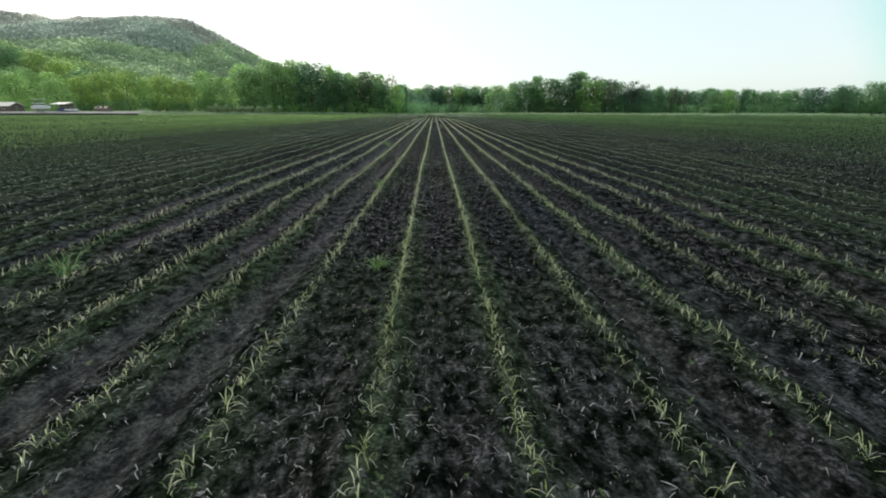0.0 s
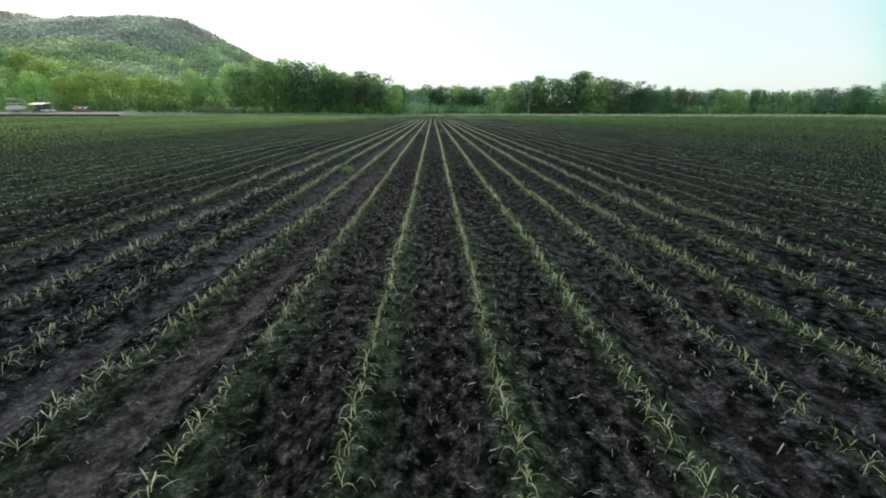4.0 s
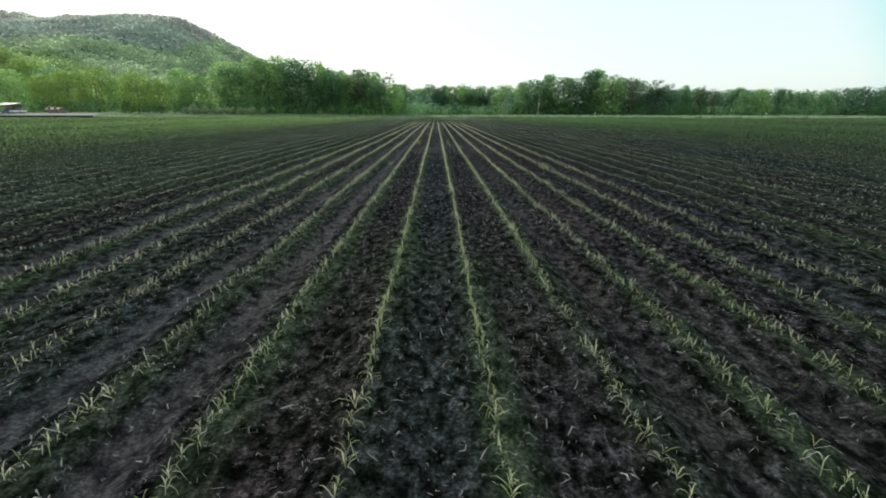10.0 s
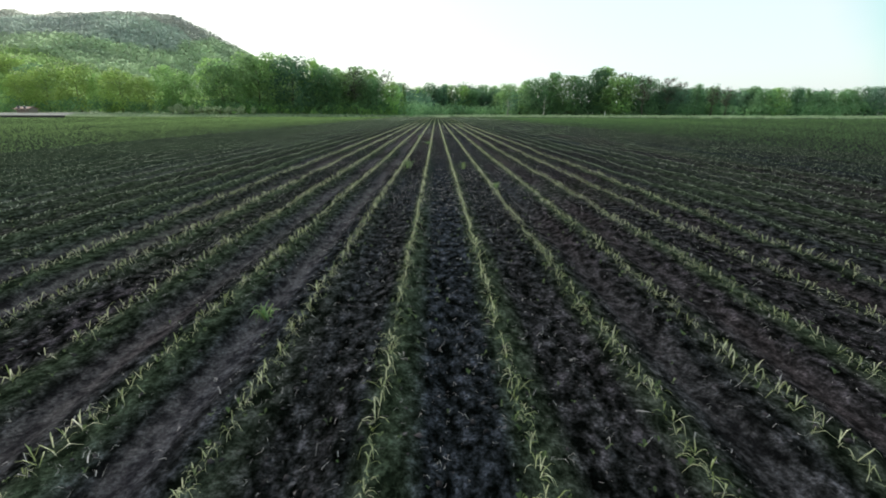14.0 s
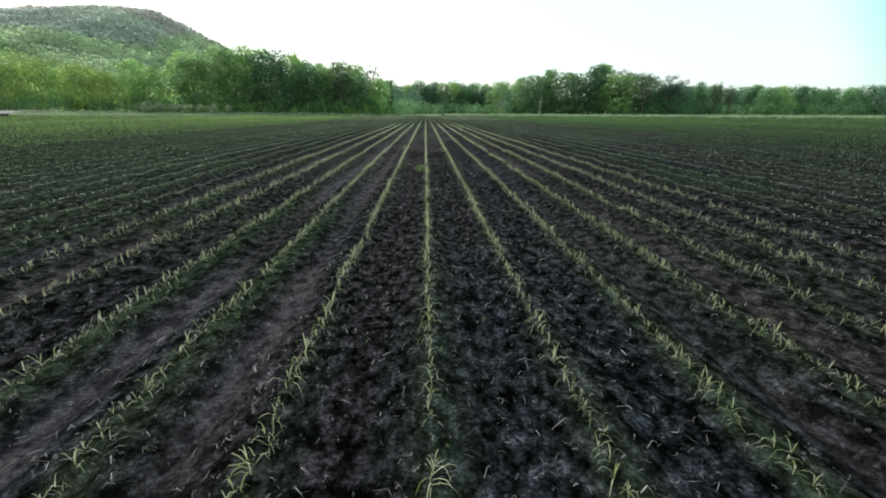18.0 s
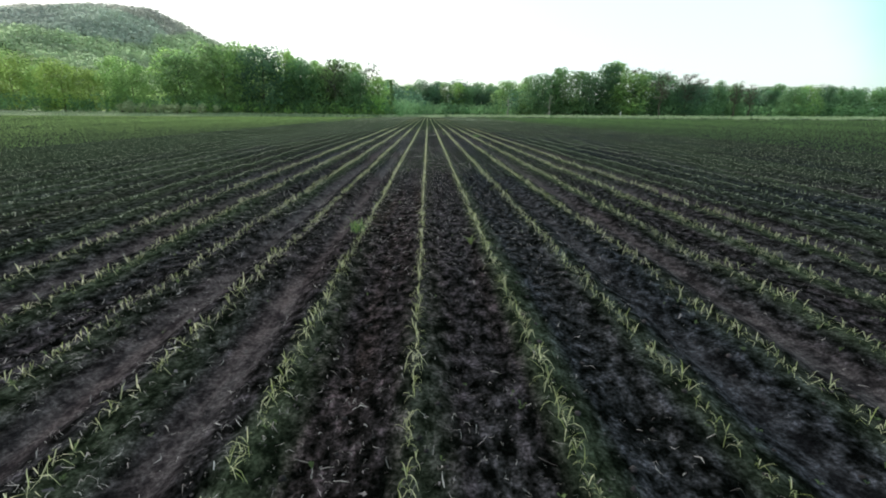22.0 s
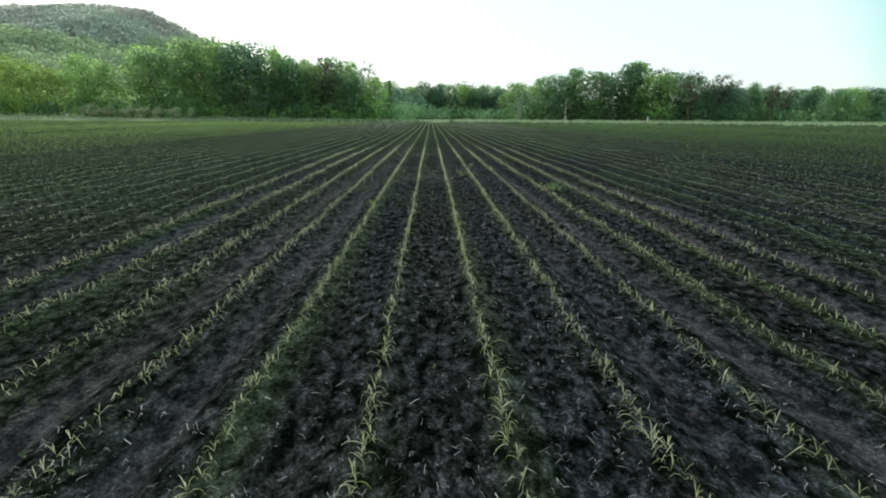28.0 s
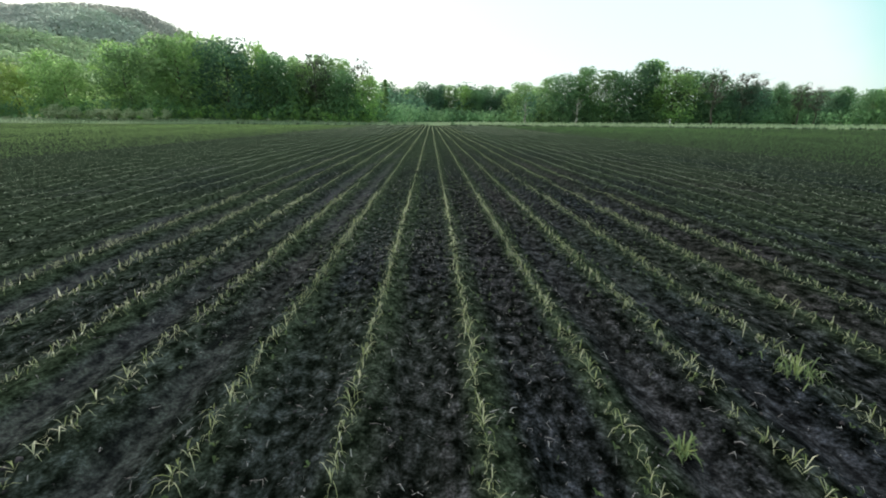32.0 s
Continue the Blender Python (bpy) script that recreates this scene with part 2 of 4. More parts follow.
PALE_BARK = plain("pale_bark", (0.25, 0.25, 0.21), 0.85, vary=0.25, scale=4, bump=0.4)
WHITE = plain("white_paint", (0.78, 0.78, 0.77), 0.45, vary=0.06, scale=1.5)
ROOF_RED = plain("red_roof", (0.74, 0.64, 0.61), 0.75, vary=0.25, scale=2.0, bump=0.2)
ROOF_RUST = plain("rusty_roof", (0.24, 0.15, 0.12), 0.8, vary=0.3, scale=2.5, bump=0.2)
ROOF_GREY = plain("grey_roof", (0.27, 0.28, 0.30), 0.6, vary=0.15, scale=1.2)
RED_WALL = plain("red_boards", (0.15, 0.10, 0.085), 0.75, vary=0.25, scale=2.0)
DARK_GLASS = plain("dark_glass", (0.015, 0.018, 0.02), 0.08, vary=0.1)
BLUE = plain("blue_paint", (0.04, 0.09, 0.24), 0.35, vary=0.1)
RUBBER = plain("tyre_rubber", (0.02, 0.02, 0.02), 0.85, vary=0.2)
STEEL = plain("steel", (0.45, 0.45, 0.44), 0.4, 0.8, vary=0.1)
GRAVEL = plain("gravel", (0.21, 0.205, 0.19), 0.95, vary=0.3, scale=3.0, bump=0.5)
YARD_FACE = plain("yard_face", (0.035, 0.034, 0.03), 0.95, vary=0.4, scale=2.0, bump=0.5)
WOOD = plain("weathered_wood", (0.24, 0.20, 0.16), 0.85, vary=0.3, scale=5.0, bump=0.3)

# ---- mesh helpers ----


def mesh_of(name, verts, loops, sizes, mat, smooth=False):
    """A mesh from arrays: places, the corner indices of all faces in turn, and each face's number of corners."""
    verts, loops, sizes = np.asarray(verts, np.float32), np.asarray(loops, np.int32).ravel(), np.asarray(sizes, np.int32)
    me = bpy.data.meshes.new(name)
    me.vertices.add(len(verts))
    me.vertices.foreach_set("co", verts.ravel())
    me.loops.add(len(loops))
    me.loops.foreach_set("vertex_index", loops)
    me.polygons.add(len(sizes))
    me.polygons.foreach_set("loop_start", np.r_[0, np.cumsum(sizes)[:-1]].astype(np.int32))
    me.update(calc_edges=True)
    if smooth:
        me.polygons.foreach_set("use_smooth", np.ones(len(sizes), bool))
    for one in mat if isinstance(mat, (list, tuple)) else [mat]:
        me.materials.append(one)
    return me


def quads(name, verts, faces, mat, smooth=False):
    faces = np.asarray(faces)
    return mesh_of(name, verts, faces, np.full(len(faces), faces.shape[1]), mat, smooth)


def part(name, bm, mat, parent, label=""):
    """Links a bmesh, or a mesh, as one object under a thing or a part."""
    if isinstance(bm, bmesh.types.BMesh):
        me = bpy.data.meshes.new(name)
        bm.to_mesh(me)
        bm.free()
        me.materials.append(mat)
    else:
        me = bm
    ob = new(name, me)
    ob.parent = parent
    if label:
        ob["label"] = label
    return ob


def box(bm, x0, x1, y0, y1, z0, z1, bevel=0.0):
    made = bmesh.ops.create_cube(bm, size=1, matrix=Matrix.LocRotScale(((x0 + x1) / 2, (y0 + y1) / 2, (z0 + z1) / 2), None, (x1 - x0, y1 - y0, z1 - z0)))
    if bevel:
        edges = list({e for v in made["verts"] for e in v.link_edges})
        bmesh.ops.bevel(bm, geom=edges, offset=bevel, segments=2, affect="EDGES", profile=0.6)
    return bm


def boxed(*a, **k):
    return box(bmesh.new(), *a, **k)


def tube(bm, points, radii, sides=7):
    """A tapered tube along points."""
    rings = []
    for i, (pt, r) in enumerate(zip(points, radii)):
        a, b = Vector(points[max(i - 1, 0)]), Vector(points[min(i + 1, len(points) - 1)])
        q = (b - a).to_track_quat("Z", "Y")
        rings.append([bm.verts.new(Vector(pt) + q @ Vector((r * math.cos(k * math.tau / sides), r * math.sin(k * math.tau / sides), 0))) for k in range(sides)])
    for u, v in zip(rings, rings[1:]):
        for k in range(sides):
            bm.faces.new((u[k], u[(k + 1) % sides], v[(k + 1) % sides], v[k]))
    bm.faces.new(rings[-1])
    bm.faces.new(rings[0][::-1])
    return bm


# ---- relief of the land ----
ROW = 0.762
LATTICE = np.random.RandomState(5).rand(256, 256)


def value_noise(x, y, scale):
    x, y = np.asarray(x, float) * scale + 1000.0, np.asarray(y, float) * scale + 1000.0
    i, j = np.floor(x).astype(int), np.floor(y).astype(int)
    u, v = x - i, y - j
    u, v = u * u * (3 - 2 * u), v * v * (3 - 2 * v)
    i0, j0, i1, j1 = i % 256, j % 256, (i + 1) % 256, (j + 1) % 256
    return (LATTICE[i0, j0] * (1 - u) + LATTICE[i1, j0] * u) * (1 - v) + (LATTICE[i0, j1] * (1 - u) + LATTICE[i1, j1] * u) * v - 0.5


def field_end(x):
    """How far the sown field reaches, for a place across it."""
    x = np.asarray(x, float)
    return 232.0 + 3.0 * np.sin(x / 40.0) - 0.27 * np.clip(x - 12, 0, 120) - 0.14 * np.clip(-x - 60, 0, 90)


def packed_at(x):
    """1 where wheels packed the soil between two rows: two lanes on each side of every eight rows."""
    k = (np.asarray(x, float) / ROW - 0.5 + 4.0) % 8.0 - 4.0
    lane = np.minimum(np.abs(np.abs(k) - 2.0), np.abs(np.abs(k) - 3.0))
    return np.clip(1.5 - lane / 0.145, 0, 1)


RIDGE_X = [-900, -620, -532, -467, -410, -345, -318, -300, -272, -235, -190, -140, -80, -20]
RIDGE_Z = [118, 118, 114, 101, 108, 110, 107, 98, 83, 62, 40, 20, 6, 0]


def hill_z(x, y):
    x, y = np.asarray(x, float), np.asarray(y, float)
    top = np.interp(x, RIDGE_X, RIDGE_Z)
    crest = np.interp(x, [-900, -532, -322, -190, -20], [600, 620, 650, 720, 780])
    foot = np.interp(x, [-900, -260, -150, -20], [250, 275, 330, 560])
    s = np.clip((y - foot) / (crest - foot), 0, 1)
    back = np.clip((y - crest) / 420.0, 0, 1)
    shape = (0.55 * s + 0.45 * s * s * (3 - 2 * s)) * (1 - back * back * (3 - 2 * back))
    knoll = 36.0 * np.exp(-((x + 320) / 85.0) ** 2 - ((y - 312) / 50.0) ** 2)
    return knoll + top * shape * (1 + 0.10 * value_noise(x, y, 0.012)) + 5.0 * np.clip(s * 6, 0, 1) * (1 - back) * value_noise(x, y, 0.03)


def land_z(x, y):
    """The height of the ground."""
    x, y = np.asarray(x, float), np.asarray(y, float)
    sown = np.clip((field_end(x) - y) / 2.0, 0, 1)
    near = np.clip((20 - np.abs(x)) / 4.0, 0, 1)
    z = 0.05 * value_noise(x, y, 0.11) * near + 0.035 * value_noise(x, y, 0.9) * near
    z = z + sown * near * (0.022 * np.cos(math.tau * x / ROW) - 0.035 * packed_at(x))
    rough = 1 - 0.75 * packed_at(x)
    z = z + sown * near * rough * (0.055 * value_noise(x, y, 3.3) + 0.035 * value_noise(x, y, 7.0))
    bank = np.clip((y - field_end(x)) / 14.0, 0, 1)
    z = z + bank * (0.5 + 0.7 * np.clip((-x - 10) / 60.0, 0, 1))
    return z + hill_z(x, y)


def grid_ground():
    xs = np.unique(np.concatenate([np.arange(-4.5, 5.301, 0.095), np.arange(-20.193, 20.2, 0.381), np.linspace(-120, 120, 61), np.linspace(-700, 400, 80), [-3500, -2200, -1400, -1000, 700, 1200, 2200, 3500]]).round(3))
    ys = np.unique(np.concatenate([np.arange(-1.5, 112, 0.34), np.arange(112, 240, 1.0), np.arange(240, 800, 10.0), [-3000, -1500, -700, -300, -120, -50, -20, -8, -4, 860, 950, 1100, 1300, 1700, 2400, 3500]]).round(3))
    gx, gy = np.meshgrid(xs, ys)
    v = np.stack([gx, gy, land_z(gx, gy)], -1).reshape(-1, 3)
    w = len(xs)
    i = (np.arange(len(ys) - 1)[:, None] * w + np.arange(w - 1)).ravel()
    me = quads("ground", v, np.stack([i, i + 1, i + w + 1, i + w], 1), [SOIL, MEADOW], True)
    cx, cy = (gx[:-1, :-1] + gx[1:, 1:]) / 2, (gy[:-1, :-1] + gy[1:, 1:]) / 2
    meadow = (cy > field_end(cx)) | (cx < -150) | (cx > 170)
    me.polygons.foreach_set("material_index", meadow.ravel().astype(np.int32))
    at = me.attributes.new("packed", "FLOAT", "POINT")
    at.data.foreach_set("value", (np.where(gx < 0.4, 1.35, 0.4 + 0.6 * np.clip((gy - 50) / 25, 0, 1) * np.clip((99 - gy) / 4, 0, 1) * (gx > 2.29)) * packed_at(gx + 0.10 * value_noise(gx * 0.3, gy, 0.4)) * np.clip(0.92 + 0.9 * value_noise(gx, gy * 0.35, 0.8), 0, 1) * np.clip((13 - np.abs(gx - 0.4)) / 8, 0, 1)).ravel().astype(np.float32))
    # patchy weeds, plus green rising sideways and ahead to fit the grazing view
    weeds = 0.12 + 0.60 * np.clip(value_noise(gx, gy, 0.3) + 0.3 * value_noise(gx, gy, 1.6), 0, 1) + np.where(gx < 0, 0.55 * np.clip((-gx - 4.0) / 8, 0, 1), 0.22 * np.clip((gx - 9.0) / 9, 0, 1)) + 0.3 * np.clip((-gx - 12) / 14, 0, 1) + 0.1 * np.clip((gx - 14) / 20, 0, 1) + 0.75 * np.clip((gy - 104) / 40, 0, 1)
    side_row = ((gx - 0.05) / ROW + 0.5) % 1.0 - 0.5
    weeds = weeds + 0.72 * np.exp(-(side_row * ROW / 0.125) ** 4) * np.clip(0.62 + 1.5 * value_noise(np.round(gx / ROW) * 9.1, gy, 0.22), 0.1, 1) * (np.abs(gx) < 19)
    # both ends of the walk adjusted to match what the camera sees there
    ends = 0.2 * np.clip((12 - gy) / 10, 0, 1) + np.clip((gy - 80) / 12, 0, 1)
    weeds = weeds + ends * (0.09 + 0.16 * np.clip((1.0 - gx) / 1.5, 0, 1)) * np.clip(0.9 + 1.6 * value_noise(gx, gy, 0.7), 0, 1.4)
    weeds = weeds * np.clip(0.4 + (gy + 1) / 9, 0.4, 1)
    between = np.round(gx / ROW - 0.5)
    at = me.attributes.new("strip_hue", "FLOAT", "POINT")
    at.data.foreach_set("value", (0.10 - 0.10 * ends + 0.40 * value_noise(between * 13.7, gy, 0.045) + 0.24 * value_noise(between * 5.1 + 80, gy, 0.3)
                         - 0.24 * (between == 0) * np.exp(-((gy - 31) / 11) ** 4) + 0.10 * (np.abs(between) == 1) * np.exp(-((gy - 31) / 12) ** 4)
                         + 0.12 * (between == -1) * np.exp(-((gy - 66) / 15) ** 4)).ravel().astype(np.float32))
    at = me.attributes.new("green_cover", "FLOAT", "POINT")
    at.data.foreach_set("value", np.clip(weeds, 0, 0.9).ravel().astype(np.float32))
    return tagged(new("ground", me), "dark tilled soil of a sown field with packed wheel lanes, running into meadow", "ground", kind="structure")


grid_ground()

# ---- leaves in bulk ----


def strip_leaf(length, width, rise, droop, segs, fold=0.0):
    """A blade along +x that rises and bends over: places and faces."""
    v, f = [], []
    for i in range(segs + 1):
        s = i / segs
        x = length * (s - 0.12 * s * s)
        z = rise * math.sin(min(s * 1.15, 1) * 1.7) - droop * s * s * s
        w = width * (0.55 + 1.5 * s * (1 - s)) * (1 - s ** 3) * 0.5 + (0.0006 if i == segs else 0)
        if segs == 1:
            w = width * 0.5
        v += [(x, -w, z + fold * w), (x, w, z + fold * w)] if not fold else [(x, -w, z + fold * w), (x, 0, z), (x, w, z + fold * w)]
        if i:
            k = 3 if fold else 2
            a, b = (i - 1) * k, i * k
            f += [(a, b, b + 1, a + 1)] if not fold else [(a, b, b + 1, a + 1), (a + 1, b + 1, b + 2, a + 2)]
    return np.array(v, float), np.array(f)


def corn_template(rng, leaves, segs, fold):
    """One seedling of corn: leaves that leave the stem by turns on two sides. Gives each leaf's places and faces."""
    made = []
    turn = rng.uniform(0, math.tau)
    for k in range(leaves):
        a = turn + math.pi * k + rng.normal(0, 0.85)
        inner = k >= leaves - 2
        size = (0.75 + 0.3 * math.sin(math.pi * (k + 0.7) / leaves)) * rng.uniform(0.65, 1.3)
        if inner:
            v, f = strip_leaf(0.036 * size, 0.0055, 0.056 * size, 0.0, segs, fold)
        else:
            v, f = strip_leaf(0.095 * size, 0.0040 * size, 0.046 * size * rng.uniform(0.5, 1.4), 0.066 * rng.uniform(0.25, 1.6), segs, fold)
        z0 = 0.006 + 0.010 * k
        c, s = math.cos(a), math.sin(a)
        v = np.stack([v[:, 0] * c - v[:, 1] * s, v[:, 0] * s + v[:, 1] * c, v[:, 2] + z0], 1)
        made.append((v, f))
    return made


def joined(pieces):
    vs, fs, n = [], [], 0
    for v, f in pieces:
        vs.append(v)
        fs.append(f + n)
        n += len(v)
    return np.concatenate(vs), np.concatenate(fs)


def scatter(templates, places, turns, sizes, rng):
    """Copies of templates, chosen by chance, at places: joined places and faces."""
    pick = rng.randint(0, len(templates), len(places))
    vs, fs, n = [], [], 0
    for k, (tv, tf) in enumerate(templates):
        at = np.where(pick == k)[0]
        if not len(at):
            continue
        c, s, g = np.cos(turns[at])[:, None], np.sin(turns[at])[:, None], sizes[at][:, None]
        x = (tv[None, :, 0] * c - tv[None, :, 1] * s) * g + places[at, 0:1]
        y = (tv[None, :, 0] * s + tv[None, :, 1] * c) * g + places[at, 1:2]
        z = tv[None, :, 2] * g + places[at, 2:3]
        vs.append(np.stack([x, y, z], -1).reshape(-1, 3))
        fs.append((tf[None] + (np.arange(len(at)) * len(tv))[:, None, None] + n).reshape(-1, tf.shape[1]))
        n += len(at) * len(tv)
    return np.concatenate(vs), np.concatenate(fs)


def leaf_cloud(centres, radii, count, size, rng, shell=0.55, flat=1.0, loose=0.35, upper=False):
    """Small rhombic leaf sprays spread through round clumps: places and faces."""
    c = np.repeat(np.asarray(centres, float), count, 0)
    r = np.repeat(np.asarray(radii, float), count, 0)
    d = rng.normal(size=c.shape)
    if upper:
        d[:, 2] = np.abs(d[:, 2]) - 0.25
    d /= np.linalg.norm(d, axis=1)[:, None]
    far = shell + (1 - shell) * rng.rand(len(c)) ** 0.6
    d2 = d * far[:, None]
    d2[:, 2] *= flat
    mid = c + d2 * r[:, None]
    normal = d + rng.normal(0, loose, c.shape)
    normal /= np.linalg.norm(normal, axis=1)[:, None]
    side = np.cross(normal, rng.normal(size=c.shape))
    side /= np.linalg.norm(side, axis=1)[:, None]
    up = np.cross(normal, side)
    a = (size * rng.uniform(0.55, 1.3, len(c)))[:, None]
    b = a * rng.uniform(0.45, 0.9, len(c))[:, None]
    v = np.stack([mid - side * a, mid - up * b + side * a * 0.2, mid + side * a, mid + up * b], 1).reshape(-1, 3)
    return v, np.arange(len(v)).reshape(-1, 4)


def foliage_mesh(name, leaves, outward, mat, own_part=0.18):
    """Leaf sprays shaded with their mass: each leaf's normals lean towards the crown's outside."""
    v, f = leaves
    me = quads(name, v, f, mat, True)
    a, b, c = v[f[:, 0]], v[f[:, 1]], v[f[:, 2]]
    own = np.cross(b - a, c - a)
    own /= np.linalg.norm(own, axis=1)[:, None] + 1e-9
    lean = own * own_part + outward
    lean /= np.linalg.norm(lean, axis=1)[:, None] + 1e-9
    me.normals_split_custom_set_from_vertices(np.repeat(lean, 4, 0).tolist())
    return me


# ---- trees ----
TREES = {}


def tree_template(kind, seed, mat, bark, label):
    """A tree 20 m high: a tapered trunk with limbs, and a crown of leaf sprays in uneven clumps."""
    rng = np.random.RandomState(seed)
    base = new("tree")
    bm = bmesh.new()
    spread, low, lobes, leaves, size = {"round": (7.6, 0.6, 62, 76, 0.36), "tall": (5.6, 0.8, 58, 68, 0.34), "thin": (4.6, 8.0, 30, 18, 0.34), "cone": (2.9, 0.8, 30, 60, 0.42)}[kind]
    tips, centres, radii = [], [], []
    for i in range(lobes):
        h = low + (19.0 - low) * ((i + 0.5) / lobes) ** (0.85 if kind == "round" else 1.0)
        s = (h - low) / (20.0 - low)
        env = {"round": math.sqrt(max(0.02, 1 - (1.75 * s - 0.78) ** 2 * 0.95)), "tall": (1 - s) ** 0.45 * (0.6 + 0.9 * s), "thin": 0.55 + 0.75 * math.sin(math.pi * s), "cone": 1.08 - s}[kind]
        a = i * 2.4 + rng.normal(0, 0.5)
        out = spread * env * rng.uniform(0.35, 0.86)
        centres.append((out * math.cos(a), out * math.sin(a), h + rng.normal(0, 0.5)))
        radii.append(spread * (0.22 + 0.25 * env) * rng.uniform(0.7, 1.2) * (0.62 if kind == "thin" else 1.0))
    bend = rng.normal(0, 0.35, (4, 2))
    trunk = [(0, 0, -0.6), (0.05, 0, 0.4), (bend[0][0], bend[0][1], 5.0), (bend[1][0], bend[1][1], 10.0), (bend[2][0], bend[2][1], 17.0)]
    tube(bm, trunk, [0.42, 0.30, 0.22, 0.14, 0.05], 8)
    for (x, y, z) in centres[::2 if kind == "thin" else 5]:
        z0 = max(1.6, z - 2.2 - 0.25 * math.hypot(x, y))
        f = min(z0 / 17.0, 1)
        root = (bend[1][0] * f, bend[1][1] * f, z0)
        tube(bm, [root, (x * 0.5, y * 0.5, z0 + (z - z0) * 0.62), (x, y, z)], [0.10, 0.06, 0.02], 5)
        if kind == "thin":
            for k in range(5):
                g = rng.normal(0, 1.5, 3)
                tube(bm, [(x * 0.7, y * 0.7, z0 + (z - z0) * 0.75), (x + g[0], y + g[1], z + abs(g[2]) + 0.4)], [0.05, 0.015], 4)
    part("trunk", bm, bark, base)
    v, f = leaf_cloud(centres, radii, leaves, size, rng, 0.72, 0.85, 0.3)
    v[:, 2] = np.maximum(v[:, 2], 0.15)
    mid = v[f].mean(1)
    lobe = mid - np.repeat(np.array(centres), leaves, 0)
    lobe /= np.linalg.norm(lobe, axis=1)[:, None] + 1e-9
    whole = (mid - (0, 0, 8.0)) * (1, 1, 0.55)
    whole /= np.linalg.norm(whole, axis=1)[:, None] + 1e-9
    crown = foliage_mesh("crown", (v, f), 0.6 * lobe + 1.0 * whole, mat)
    part("crown", crown, None, base)
    tagged(base, label, "tree")
    base.location = (0, -400 - 40 * len(TREES), 0)
    return base


def place_tree(kind, x, y, height, wide=1.0, tint="green", seed=0, group="trees along the field's end"):
    key = (kind, tint, seed % 3)
    if key not in TREES:
        mat, words = {"bright": (BRIGHT, "fresh yellow-green"), "green": (GREEN, "leafy mid-green"), "deep": (DEEP, "dense dark-green"), "bare": (THIN, "thinly leaved grey-brown")}[tint]
        shape = {"round": "broad round broadleaf tree", "tall": "tall broadleaf tree", "thin": "open-crowned tall tree", "cone": "narrow pointed conifer"}[kind]
        TREES[key] = tree_template(kind, 31 + 7 * len(TREES), mat, BARK, f"{words} {shape} at the field's edge")
        TREES[key]["group"] = group
        first = True
    else:
        first = False
    g = height / 20.0
    m = pose(x, y, float(land_z(x, y)), 0, 0, (seed * 77) % 360) @ Matrix.Diagonal((g * wide, g * wide, g, 1))
    if first:
        TREES[key].matrix_basis = m
        return TREES[key]
    t = TREES[key]
    keep = t.scale.copy()
    t.scale = (1, 1, 1)
    made = copy_thing(t, m)
    t.scale = keep
    return made


def tree_line(x0, y0, x1, y1, count, low, high, kinds, tints, seed, wide=1.0, jitter=3.0):
    rng = random.Random(seed)
    for i in range(count):
        s = (i + 0.5) / count
        place_tree(rng.choice(kinds), x0 + (x1 - x0) * s + rng.uniform(-jitter, jitter), y0 + (y1 - y0) * s + rng.uniform(-jitter, jitter), rng.uniform(low, high), wide * rng.uniform(0.85, 1.2), rng.choice(tints), rng.randrange(1000))


# tall wood on the near side of the hill
for x, y, h, w, kind, tint in ((-104, 262, 24, 1.1, "round", "green"), (-97, 252, 22, 1.1, "round", "green"), (-88, 258, 26, 1.1, "tall", "green"), (-80, 251, 24, 1.2, "round", "green"), (-72, 256, 26, 1.15, "round", "green"),
                               (-64, 250, 24, 1.2, "round", "deep"), (-57, 256, 24, 1.1, "tall", "green"), (-50, 252, 20, 1.1, "round", "deep"), (-43, 256, 18.5, 1.1, "round", "green"), (-37, 251, 21, 0.9, "thin", "bare"),
                               (-34, 255, 16.5, 1.1, "round", "green"), (-27, 252, 16, 1.0, "round", "deep"), (-22, 255, 20, 0.85, "thin", "bare"), (-20, 251, 14, 1.0, "round", "green"), (-15, 258, 14, 1.1, "cone", "green")):
    place_tree(kind, x, y, h, w, tint, int(abs(x * 13)))
tree_line(-58, 264, -30, 262, 5, 18, 23, ("tall", "round"), ("deep", "green"), 3)
# far wood straight ahead
tree_line(-22, 335, 60, 372, 13, 15.5, 19.5, ("round", "tall"), ("deep", "green", "deep"), 4, 1.15)
tree_line(-30, 352, 90, 395, 14, 17, 21, ("round", "tall"), ("deep", "green"), 5, 1.1)
